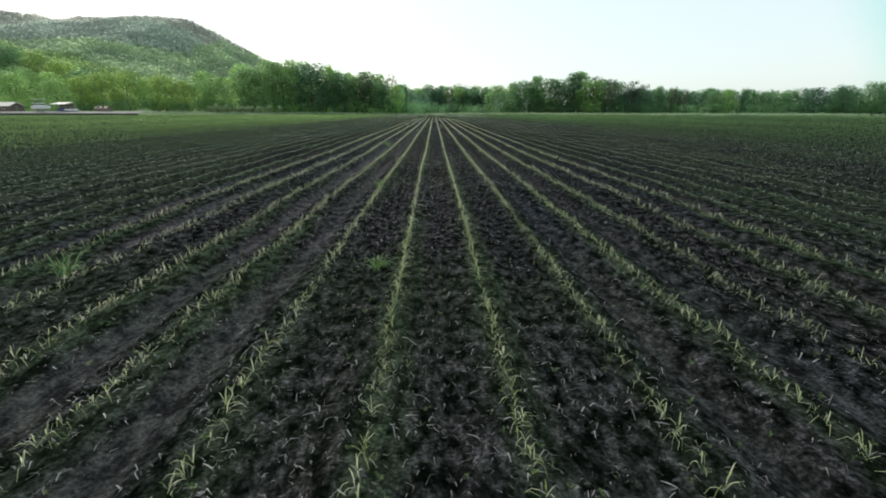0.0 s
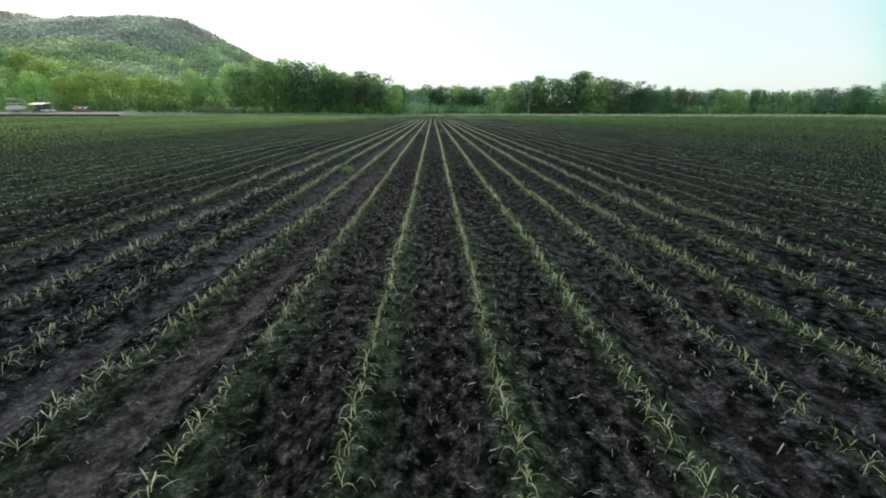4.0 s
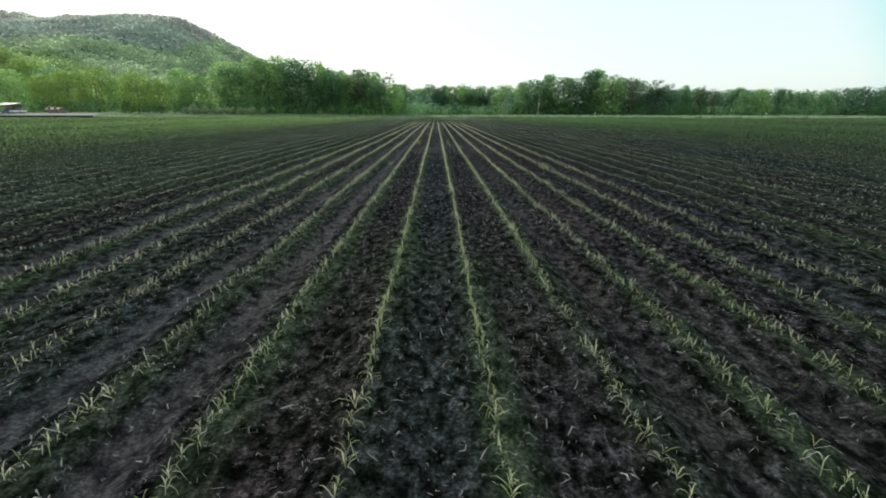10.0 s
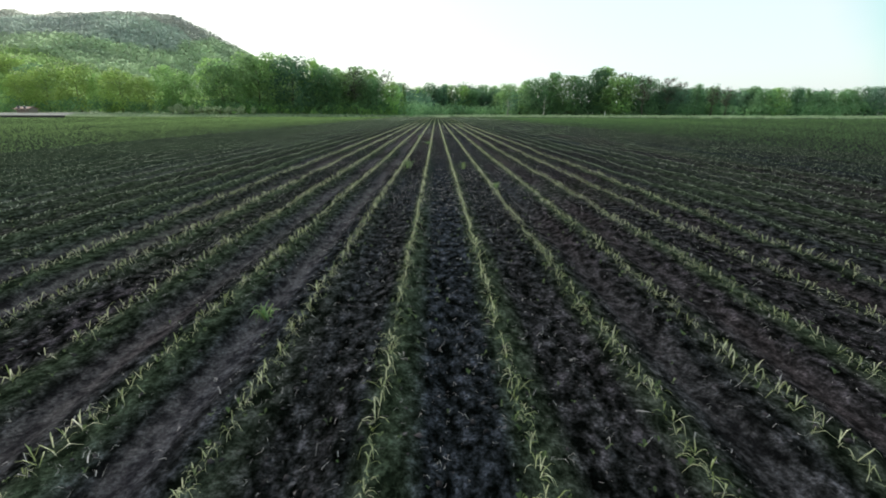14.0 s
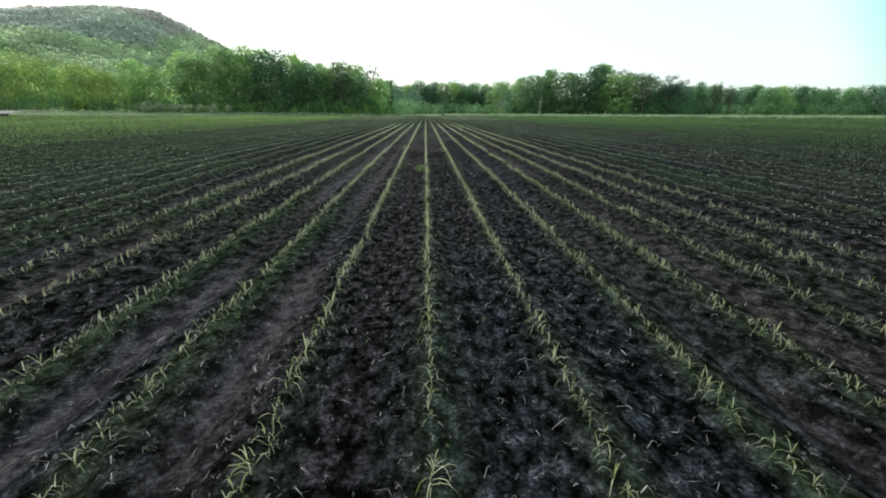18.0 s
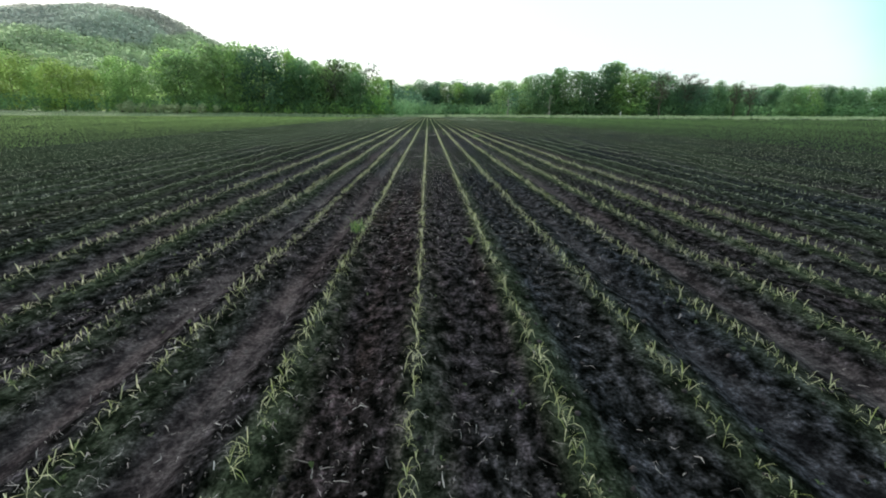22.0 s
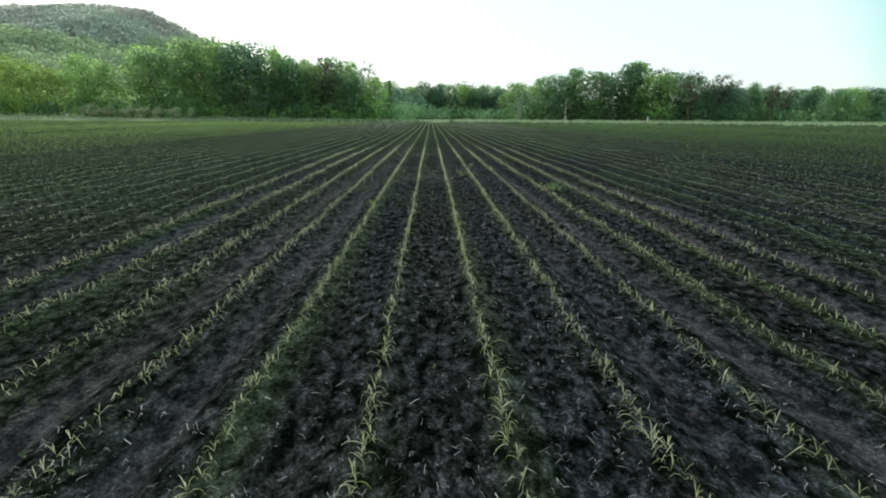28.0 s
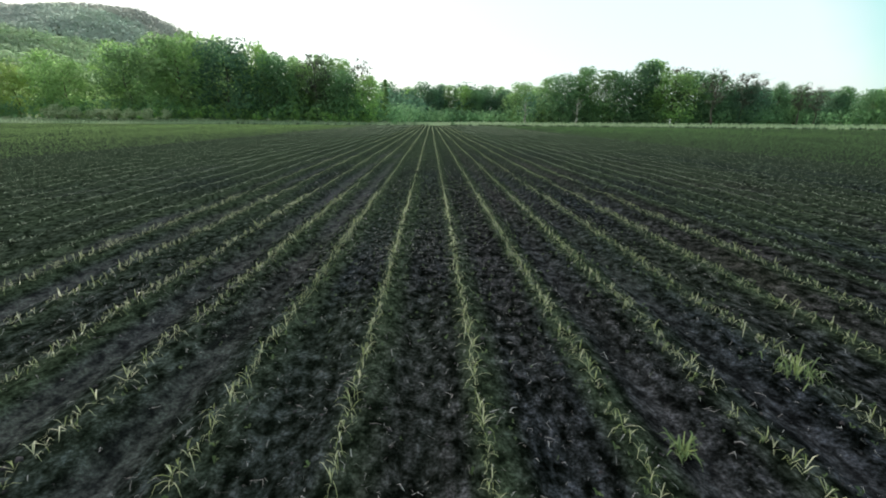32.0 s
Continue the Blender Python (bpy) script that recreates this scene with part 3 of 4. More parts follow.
# wood to the other side
for x, y, h, w, kind, tint in ((44, 318, 17, 1.1, "round", "green"), (50, 296, 17, 1.1, "tall", "green"), (55, 288, 18, 1.1, "round", "deep"), (63, 287, 20.5, 1.0, "tall", "deep"), (64, 292, 22, 0.7, "thin", "bare"), (70, 283, 18.5, 1.1, "round", "green"), (77, 280, 18.5, 1.2, "round", "deep"),
                               (84, 279, 22, 1.1, "tall", "deep"), (89, 282, 22.5, 1.0, "tall", "green"), (92, 272, 17.5, 1.3, "round", "green"), (97, 279, 21, 0.9, "thin", "bare"), (101, 274, 18, 1.1, "round", "deep"), (107, 270, 16.5, 1.1, "round", "deep"), (98, 256, 17.5, 0.9, "thin", "bare"), (112, 262, 17.5, 0.9, "thin", "bare"),
                               (114, 264, 13.5, 1.2, "round", "deep"), (121, 268, 16, 0.9, "thin", "bare"), (123, 272, 12.5, 1.2, "round", "deep"), (131, 270, 14.5, 0.9, "tall", "deep"), (138, 268, 14.5, 0.9, "thin", "bare"), (140, 272, 13.5, 0.9, "tall", "deep"), (146, 270, 13.5, 0.9, "thin", "bare"), (133, 284, 13, 1.2, "round", "deep"), (143, 295, 13, 1.2, "round", "deep"), (155, 300, 14, 1.2, "round", "deep")):
    place_tree(kind, x, y, h * 1.05, w * 1.18, tint, int(abs(x * 17)))
tree_line(118, 300, 205, 318, 11, 13, 16, ("round", "tall"), ("deep",), 6, 1.25)
tree_line(150, 288, 300, 262, 17, 12, 15.5, ("round", "tall"), ("deep",), 7, 1.25)
for x, y, h, w, kind, tint in ((160, 262, 12.5, 1.25, "round", "deep"), (168, 264, 13.4, 1.2, "round", "green"), (176, 262, 13.2, 1.0, "tall", "deep"), (184, 266, 13, 1.0, "tall", "deep"), (193, 270, 12, 1.2, "round", "deep"), (204, 268, 12, 1.2, "round", "deep"), (214, 258, 14, 1.2, "round", "deep"), (224, 252, 15, 1.2, "round", "deep"), (236, 246, 16.5, 1.2, "round", "deep"), (248, 240, 17, 1.2, "round", "deep"), (262, 236, 17, 1.2, "round", "green")):
    place_tree(kind, x, y, h, w, tint, int(abs(x * 19)))
# round sunlit trees by the farm yard
for x, y, h, w, kind, tint in ((-112, 246, 17, 1.2, "round", "green"), (-121, 252, 20, 1.1, "round", "green"), (-131, 250, 15.5, 1.2, "round", "bright"), (-141, 249, 18, 1.2, "round", "bright"), (-152, 256, 17, 1.1, "round", "green"), (-163, 254, 20, 1.15, "round", "bright"), (-174, 250, 19, 1.15, "round", "bright"), (-186, 252, 17, 1.1, "round", "bright"), (-196, 246, 18, 1.1, "round", "green"), (-206, 240, 20, 1.1, "round", "green"), (-170, 215, 15, 1.1, "round", "green"), (-180, 205, 17, 1.2, "round", "green"),
                               (-216, 282, 22, 1.2, "round", "bright"), (-236, 290, 22, 1.2, "round", "bright"), (-254, 292, 19, 1.2, "round", "deep"), (-276, 296, 22, 1.2, "round", "bright"), (-200, 276, 20, 1.2, "round", "deep")):
    place_tree(kind, x, y, h, w, tint, int(abs(x * 23)))

# ---- woods on the hill ----


def hill_woods(name, mat, label, test, step, size, seed):
    rng = np.random.RandomState(seed)
    gx, gy = np.meshgrid(np.arange(-760, -20, step), np.arange(255, 760, step))
    x, y = gx.ravel() + rng.uniform(-step, step, gx.size) * 0.5, gy.ravel() + rng.uniform(-step, step, gx.size) * 0.5
    z = hill_z(x, y)
    crest = np.interp(x, [-900, -532, -322, -190, -20], [600, 620, 650, 720, 780])
    keep = (z > 1.5) & (y < crest + 12) & (-x < y * 1.12 + 30) & test(x, y, z)
    x, y, z = x[keep], y[keep], land_z(x[keep], y[keep])
    tall = rng.uniform(6.0, 9.0, len(x))
    centres = np.stack([x, y, z + tall * 0.3], 1)
    v, f = leaf_cloud(centres, tall * 0.72, 38, size, rng, 0.86, 1.0, 0.22, True)
    lobe = v[f].mean(1) - np.repeat(centres, 38, 0)
    lobe /= np.linalg.norm(lobe, axis=1)[:, None] + 1e-9
    return tagged(new(name, foliage_mesh(name, (v, f), 0.6 * lobe + (0, -0.25, 0.55), mat, 0.08)), label, "woods", kind="stuff")


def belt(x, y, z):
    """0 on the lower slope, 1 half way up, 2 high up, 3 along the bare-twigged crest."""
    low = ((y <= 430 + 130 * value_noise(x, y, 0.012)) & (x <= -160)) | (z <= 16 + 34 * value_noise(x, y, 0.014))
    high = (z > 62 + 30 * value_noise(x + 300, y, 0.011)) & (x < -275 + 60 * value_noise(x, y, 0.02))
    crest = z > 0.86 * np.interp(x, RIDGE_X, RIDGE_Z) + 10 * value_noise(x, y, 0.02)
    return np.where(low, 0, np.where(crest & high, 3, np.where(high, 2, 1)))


# upper belts hold more of the painted haze than the lower slope
hill_woods("crest_woods", CREST, "budding woods along the hill's crest, grey-brown paled with painted haze", lambda x, y, z: belt(x, y, z) == 3, 5.3, 1.1, 7)
hill_woods("ridge_woods", RIDGE, "early spring woods high on the hill, haze painted into their blue-green", lambda x, y, z: belt(x, y, z) == 2, 5.3, 1.35, 8)
hill_woods("hillside_woods", HILLSIDE, "green spring woods half way up the hill, paled with painted haze", lambda x, y, z: belt(x, y, z) == 1, 5.3, 1.2, 10)
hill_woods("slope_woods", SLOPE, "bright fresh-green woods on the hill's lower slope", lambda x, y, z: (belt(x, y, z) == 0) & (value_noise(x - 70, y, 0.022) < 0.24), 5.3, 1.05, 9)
hill_woods("dark_copses", COPSE, "dark evergreen copses scattered over the lower slope", lambda x, y, z: (belt(x, y, z) == 0) & (value_noise(x - 70, y, 0.022) >= 0.24), 5.3, 1.05, 12)

# ---- the sown field: corn ----
RNG = np.random.RandomState(21)


def far_plant(rng):
    """A simple seedling: three pointed leaves."""
    pieces = []
    for k in range(3):
        a, r, w, z = rng.uniform(0, math.tau), rng.uniform(0.12, 0.19), rng.uniform(0.019, 0.030), rng.uniform(0.035, 0.085)
        c, s = math.cos(a), math.sin(a)
        pieces.append((np.array([(-w * s, w * c, 0.01), (w * s, -w * c, 0.01), (r * c, r * s, z)]), np.array([(0, 1, 2)])))
    return joined(pieces)



NEAR_PLANTS = [joined(corn_template(RNG, RNG.randint(5, 9), 3, 0.0)) for k in range(14)]
PLAIN_PLANTS = [joined(corn_template(RNG, RNG.randint(5, 7), 2, 0.0)) for k in range(10)]
MID_PLANTS = [joined([(v * (0.98, 0.98, 0.56), f) for v, f in corn_template(RNG, RNG.randint(3, 6), 2, 0.0)]) for _ in range(10)]
FAR_PLANTS = [far_plant(RNG) for _ in range(8)]
SINGLE = [(3.0, 6.6), (28.0, 31.6), (55.0, 58.6), (88.0, 91.6)]


def row_places(n, y0, y1, step, rng):
    y = np.arange(y0, y1, step)
    y = y + rng.uniform(-0.3, 0.3, len(y)) * step
    y = y[rng.rand(len(y)) > 0.06]
    x = n * ROW + rng.normal(0, 0.012, len(y)) + 0.03 * value_noise(np.full(len(y), n * 7.3), y, 0.15)
    return x, y


def corn_row(n):
    rng = np.random.RandomState(1000 + n)
    pieces = []
    begin = -1.0 if -5 <= n <= 6 else max(-1.0, abs(n) * ROW * 0.85 - 5.0)
    reach = 108.0 if -5 <= n <= 6 else begin
    if reach > begin:
        x, y = row_places(n, begin, reach, 0.088, rng)
        if n in (0, 1):
            keep = np.ones(len(y), bool)
            for a, b in SINGLE:
                keep &= (y < a) | (y > b)
            x, y = x[keep], y[keep]
        pieces.append(scatter(NEAR_PLANTS if -1 <= n <= 2 else PLAIN_PLANTS, np.stack([x, y, land_z(x, y)], 1), rng.uniform(0, math.tau, len(x)), rng.uniform(0.6, 1.2, len(x)), rng))
    far = 150.0
    x, y = row_places(n, far, float(field_end(n * ROW)) - 1.0, 0.26, rng)
    x0, y0 = row_places(n, -12.0, begin, 0.22, rng)
    x, y = np.r_[x0, x], np.r_[y0, y]
    last = scatter(FAR_PLANTS, np.stack([x, y, land_z(x, y)], 1), rng.uniform(0, math.tau, len(x)), rng.uniform(0.45, 0.75, len(x)), rng)
    x, y = row_places(n, reach, far, 0.105 if abs(n) < 15 else 0.13, rng)
    pieces.append(scatter(MID_PLANTS, np.stack([x, y, land_z(x, y)], 1), rng.uniform(0, math.tau, len(x)), rng.uniform(0.7, 1.12, len(x)), rng))
    v, f = joined(pieces)
    sizes = np.r_[np.full(len(f), 4), np.full(len(last[1]), 3)]
    corners = np.r_[f.ravel(), last[1].ravel() + len(v)]
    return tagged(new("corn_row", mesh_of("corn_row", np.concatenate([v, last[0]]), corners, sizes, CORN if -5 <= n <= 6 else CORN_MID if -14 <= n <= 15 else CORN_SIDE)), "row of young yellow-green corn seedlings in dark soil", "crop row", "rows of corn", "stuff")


for n in range(-22, 24):
    corn_row(n)


def far_rows(numbers, mat, label, seed):
    rng = np.random.RandomState(seed)
    xs, ys, gs = [], [], []
    for n in numbers:
        begin = abs(n) * ROW * 0.85 - 6.0
        x0, y0 = row_places(n, -12.0, max(begin, -11.0), 1.1, rng)
        x, y = row_places(n, begin, float(field_end(n * ROW)) - 1.0, 0.15 if abs(n) < 46 else 0.26 if abs(n) < 80 else 0.45, rng)
        x, y = np.r_[x0, x], np.r_[y0, y]
        xs.append(x)
        ys.append(y)
        gs.append(np.full(len(x), min(1.0, 0.58 + (abs(n) - 22) / 90.0)))
    x, y, g = np.concatenate(xs), np.concatenate(ys), np.concatenate(gs)
    v, f = scatter(FAR_PLANTS, np.stack([x, y, land_z(x, y)], 1), rng.uniform(0, math.tau, len(x)), g * rng.uniform(0.8, 1.25, len(x)), rng)
    tagged(new("corn_field", quads("corn_field", v, f, mat)), label, "crop", kind="stuff")


# left and right are one crop; sunlight is put into the leaf colour
far_rows(range(-190, -22), CORN_FAR_LIT, "distant rows of young green corn towards the farm yard, colour brightened as backlit", 77)
far_rows(range(24, 215), CORN_FAR, "distant rows of young green corn across the field, colour kept darker as less lit", 78)


def corn_things():
    """Single plants along the two rows beside the walk, in four stretches."""
    rng = np.random.RandomState(55)
    made = []
    for k in range(8):
        plant = new("corn_plant")
        pieces = corn_template(rng, rng.randint(4, 8), 4, 0.5)
        part("stem", tube(bmesh.new(), [(0, 0, -0.03), (0, 0, 0.03), (0.002, 0.001, 0.03 + 0.009 * len(pieces))], [0.005, 0.0045, 0.002], 6), STEM, plant)
        for v, f in pieces:
            part("leaf", quads("leaf", v, f, CORN, True), None, plant)
        tagged(plant, "young yellow-green corn seedling with arching leaves in dark soil", "corn plant", "corn plants in a row")
        made.append(plant)
    used = set()
    for n in (0, 1):
        for a, b in SINGLE:
            x, y = row_places(n, a, b, 0.092, rng)
            for px, py in zip(x, y):
                k = int(rng.randint(0, 8))
                m = pose(px, py, float(land_z(px, py)), rng.normal(0, 4), rng.normal(0, 4), rng.uniform(0, 360)) @ Matrix.Scale(rng.uniform(0.7, 1.25), 4)
                if k not in used:
                    used.add(k)
                    made[k].matrix_basis = m
                else:
                    s = made[k].scale.copy()
                    made[k].scale = (1, 1, 1)
                    copy_thing(made[k], m)
                    made[k].scale = s


corn_things()

# ---- litter, clods and seedling weeds on the soil ----


def bits(count, x0, x1, y0, y1, seed, weight):
    """Places by chance over a stretch of soil, thinned by a weight from 0 to 1."""
    rng = np.random.RandomState(seed)
    x, y = rng.uniform(x0, x1, count), rng.uniform(y0, y1, count)
    keep = rng.rand(count) < weight(x, y) * np.clip((y1 - y) / 18.0, 0, 1)
    x, y = x[keep], y[keep]
    return np.stack([x, y, land_z(x, y)], 1), rng


def straw_templates(rng):
    """Broken bits of stalk and leaf: some straight, some kinked, curled or forked up from the soil."""
    made = []
    for k in range(26):
        length, wide, arch = rng.uniform(0.02, 0.075), rng.uniform(0.0007, 0.0016), rng.uniform(0.0, 0.032) if k % 2 else rng.uniform(0.0, 0.008)
        kink, lift = rng.normal(0, 0.24, 4) * length, rng.uniform(0.0, 0.03) if k % 3 == 0 else 0.004
        v, f = [], []
        for i in range(3):
            s = i / 2
            w = wide * (0.9, 1.15, 0.35)[i] * rng.uniform(0.7, 1.25)
            z = 0.008 + arch * math.sin(math.pi * s) + lift * s + rng.normal(0, 0.002)
            v += [(length * (s - 0.5), kink[i] - w, z), (length * (s - 0.5), kink[i] + w, z + 0.6 * w)]
            if i:
                f.append((2 * i - 2, 2 * i, 2 * i + 1, 2 * i - 1))
        made.append((np.array(v), np.array(f)))
    return made


def rough_soil(x, y):
    return (1 - 0.88 * packed_at(x)) * np.clip(0.55 + 1.3 * value_noise(x, y, 0.5), 0.08, 1)


STRAWS = straw_templates(np.random.RandomState(60))
p, rng = bits(290000, -3.4, 4.2, -1.2, 118, 61, lambda x, y: rough_soil(x, y) * np.clip(1.25 - np.abs(x + 0.2) / 4.5, 0.15, 1))
v, f = scatter(STRAWS, p, rng.uniform(0, math.tau, len(p)), 0.45 + 0.80 * rng.rand(len(p)) ** 1.6, rng)
tagged(new("crop_residue", quads("crop_residue", v, f, STRAW)), "pale broken bits of old stalk and leaf littering the soil", "litter", kind="stuff")


def flake_templates(rng):
    """Crumpled flakes of rotted leaf."""
    made = []
    for k in range(10):
        a = np.sort(rng.uniform(0, math.tau, 5))
        r = rng.uniform(0.5, 1.0, 5)
        rim = np.stack([r * np.cos(a), r * np.sin(a) * rng.uniform(0.35, 0.8), rng.normal(0.25, 0.22, 5)], 1)
        v = np.concatenate([[(0, 0, rng.uniform(0.2, 0.6))], rim])
        made.append((v, np.array([(0, i + 1, (i + 1) % 5 + 1) for i in range(5)])))
    return made


p, rng = bits(75000, -3.4, 4.2, -1.2, 118, 64, lambda x, y: rough_soil(x, y))
v, f = scatter(flake_templates(rng), p, rng.uniform(0, math.tau, len(p)), 0.007 + 0.020 * rng.rand(len(p)) ** 1.8, rng)
tagged(new("leaf_litter", quads("leaf_litter", v, f, FLAKE)), "grey crumpled flakes of rotted leaf on the soil", "litter", kind="stuff")


def clod_templates(rng):
    base = np.array([(1, 0, 0), (-1, 0, 0), (0, 1, 0), (0, -1, 0), (0, 0, 1), (0, 0, -0.6)], float)
    tri = np.array([(0, 2, 4), (2, 1, 4), (1, 3, 4), (3, 0, 4), (2, 0, 5), (1, 2, 5), (3, 1, 5), (0, 3, 5)])
    return [(base * rng.uniform(0.6, 1.2, (6, 1)) * (1, 1, 0.62) + rng.normal(0, 0.12, (6, 3)), tri) for _ in range(9)]


p, rng = bits(24000, -2.7, 3.5, -1.2, 108, 62, lambda x, y: (1 - 0.8 * packed_at(x)) * np.clip(1.2 - np.abs(x - 0.4) / 9.0, 0.25, 1))
v, f = scatter(clod_templates(rng), p, rng.uniform(0, math.tau, len(p)), 0.007 + 0.022 * rng.rand(len(p)) ** 2.2, rng)
tagged(new("soil_clods", quads("soil_clods", v, f, CLOD)), "dark crumbly soil clods lying between the rows", "soil clods", kind="stuff")


def rosette_templates(rng):
    made = []
    for k in range(8):
        pieces = []
        for j in range(rng.randint(3, 6)):
            a, r, w = rng.uniform(0, math.tau), rng.uniform(0.012, 0.03), rng.uniform(0.004, 0.009)
            c, s, z = math.cos(a), math.sin(a), rng.uniform(0.012, 0.038)
            pieces.append((np.array([(0, 0, 0.003), (r * 0.55 * c - w * s, r * 0.55 * s + w * c, z), (r * c, r * s, z * 0.9), (r * 0.55 * c + w * s, r * 0.55 * s - w * c, z)]), np.array([(0, 1, 2, 3)])))
        made.append(joined(pieces))
    return made


def weedy(x, y):
    near_row = np.clip(1.25 - np.abs((x / ROW + 0.5) % 1.0 - 0.5) / 0.24, 0.22, 1)
    late = 1 + 1.6 * np.clip((y - 84) / 6, 0, 1) * np.clip((np.abs(x) < 3.5), 0, 1)
    return late * near_row * np.clip(0.45 + 2.0 * value_noise(x, y, 0.22), 0.03, 1) * (1 - 0.7 * packed_at(x))


p, rng = bits(100000, -8.0, 9.0, -1.2, 150, 63, weedy)
v, f = scatter(rosette_templates(rng), p, rng.uniform(0, math.tau, len(p)), rng.uniform(0.5, 1.3, len(p)), rng)
tagged(new("seedling_weeds", quads("seedling_weeds", v, f, SEEDLING)), "tiny dark-green weed seedlings sprouting along the rows", "weeds", kind="stuff")

# ---- single large weeds ----


def weed(kind, x, y, height, seed, pale=False, spread=0.05):
    rng = np.random.RandomState(seed)
    base = new("weed_tuft" if kind == "grass" else "broadleaf_weed")
    pieces = []
    clumps = max(1, round(spread / 0.09))
    count = (12 if height < 0.13 else 30 if kind == "grass" else 34) + 18 * (clumps - 1)
    for k in range(count):
        a = rng.uniform(0, math.tau)
        if kind == "grass":
            v, f = strip_leaf(height * rng.uniform(0.3, 0.95), 0.009, height * rng.uniform(0.4, 1.0), height * rng.uniform(0.0, 0.6), 4)
            z0 = 0.0
        else:
            size = rng.uniform(0.45, 1.0)
            v, f = strip_leaf(height * 1.15 * size, 0.010 * size + 0.022 * height, height * rng.uniform(0.35, 1.0) * size, height * 0.75 * rng.rand(), 5, 0.35)
            z0 = height * 0.3 * rng.rand()
        c, s = math.cos(a), math.sin(a)
        off = rng.normal(0, spread * 0.5, 2)
        pieces.append((np.stack([v[:, 0] * c - v[:, 1] * s + off[0], v[:, 0] * s + v[:, 1] * c + off[1], v[:, 2] + z0], 1), f))
    v, f = joined(pieces)
    part("foliage", quads("foliage", v, f, WEED_PALE if pale else WEED), None, base)
    bm = bmesh.new()
    for k in range(5):
        a = rng.uniform(0, math.tau)
        tube(bm, [(0, 0, -0.03), (0.03 * math.cos(a), 0.03 * math.sin(a), height * 0.4), (0.08 * math.cos(a), 0.08 * math.sin(a), height * 0.8)], [0.006, 0.005, 0.002], 5)
    part("stalk", bm, STEM, base)
    base.location = (x, y, float(land_z(x, y)))
    if kind == "grass":
        tagged(base, "tall tuft of green grass weed standing among the corn rows" if not pale else "pale yellow-green grass tuft among the corn rows", "weed")
    else:
        tagged(base, "bushy green broadleaf weed standing among the corn rows" if not pale else "pale grey-green broadleaf weed between the corn rows", "weed")


weed("broad", -0.23, 4.25, 0.20, 1)
weed("broad", -3.30, 4.2, 0.24, 2, spread=0.12)
weed("broad", -0.80, 9.2, 0.16, 3)
weed("broad", -1.95, 22.4, 0.26, 4, spread=0.14)
weed("broad", 3.75, 38.9, 0.24, 5, True, 0.1)
weed("broad", -1.14, 40.6, 0.14, 6)
weed("broad", 1.58, 46.7, 0.14, 7)
weed("grass", -0.58, 51.0, 0.36, 8, spread=0.13)
weed("grass", 1.12, 50.8, 0.28, 9, True, 0.08)
weed("broad", -0.15, 61.7, 0.22, 17, spread=0.14)
weed("grass", -0.86, 68.5, 0.22, 10, spread=0.08)
weed("broad", 0.60, 68.0, 0.11, 11, True)
weed("grass", -0.83, 91.8, 0.12, 12, True, 0.08)
weed("broad", 3.36, 93.9, 0.27, 13, spread=0.18)
weed("broad", 1.26, 96.6, 0.19, 14)
weed("broad", 1.84, 99.85, 0.13, 15, True, 0.06)
weed("grass", 2.98, 100.5, 0.14, 16, True, 0.16)

# ---- the field's end: grass, low bushes, undergrowth ----


def edge_grass():
    rng = np.random.RandomState(92)
    n = 8500
    x = rng.uniform(-170, 200, n)
    y = field_end(x) + rng.rand(n) ** 2.2 * np.clip(250 - field_end(x), 14, 45)
    blades = [joined([(strip_leaf(0.14, 0.06, 0.45, 0.1 * rng.rand(), 2)[0] @ Matrix.Rotation(rng.uniform(0, math.tau), 3, "Z"), strip_leaf(0.12, 0.05, 0.45, 0.1, 2)[1]) for _ in range(3)]) for _ in range(6)]
    blades = [(np.asarray(v, float), f) for v, f in blades]
    v, f = scatter(blades, np.stack([x, y, land_z(x, y) - 0.03], 1), rng.uniform(0, math.tau, n), rng.uniform(0.7, 1.5, n) * np.where(x > 8, 1.35, 1.0), rng)
    tagged(new("edge_grass", quads("edge_grass", v, f, GRASS)), "pale unmown grass strip between field and trees", "grass", kind="stuff")


edge_grass()


def undergrowth(name, label, mat, path, height, step, seed, count=60, size=0.5):
    """A belt of brush under the trees along a line of places."""
    rng = np.random.RandomState(seed)
    centres, radii = [], []
    for (x0, y0), (x1, y1) in zip(path, path[1:]):
        for s in np.arange(0, 1, step / max(1.0, math.hypot(x1 - x0, y1 - y0))):
            x, y, h = x0 + (x1 - x0) * s + rng.normal(0, 1.2), y0 + (y1 - y0) * s + rng.normal(0, 1.5), height * rng.uniform(0.55, 1.25)
            centres.append((x, y, float(land_z(x, y)) + h * 0.45))
            radii.append(h * 0.62)
    v, f = leaf_cloud(centres, radii, count, size, rng, 0.5, 0.85)
    v[:, 2] = np.maximum(v[:, 2], land_z(v[:, 0], v[:, 1]) - 0.05)
    tagged(new(name, quads(name, v, f, mat)), label, "undergrowth", kind="stuff")


undergrowth("undergrowth", "dense dark brush under the trees at the field's end", DEEP, [(-210, 238), (-160, 246), (-110, 244), (-60, 248), (-15, 250), (-5, 300), (20, 340), (45, 300), (62, 284), (95, 268), (118, 260), (140, 284), (160, 258), (205, 262), (262, 232), (300, 225)], 6.5, 2.0, 33)
undergrowth("wood_interior", "dark leafy interior of the wood behind the field", DEEP, [(-100, 268), (-40, 264), (-15, 300), (0, 350), (60, 372), (48, 302), (70, 292), (110, 282), (150, 306), (210, 290), (300, 258)], 13.0, 2.6, 35, 150, 0.8)
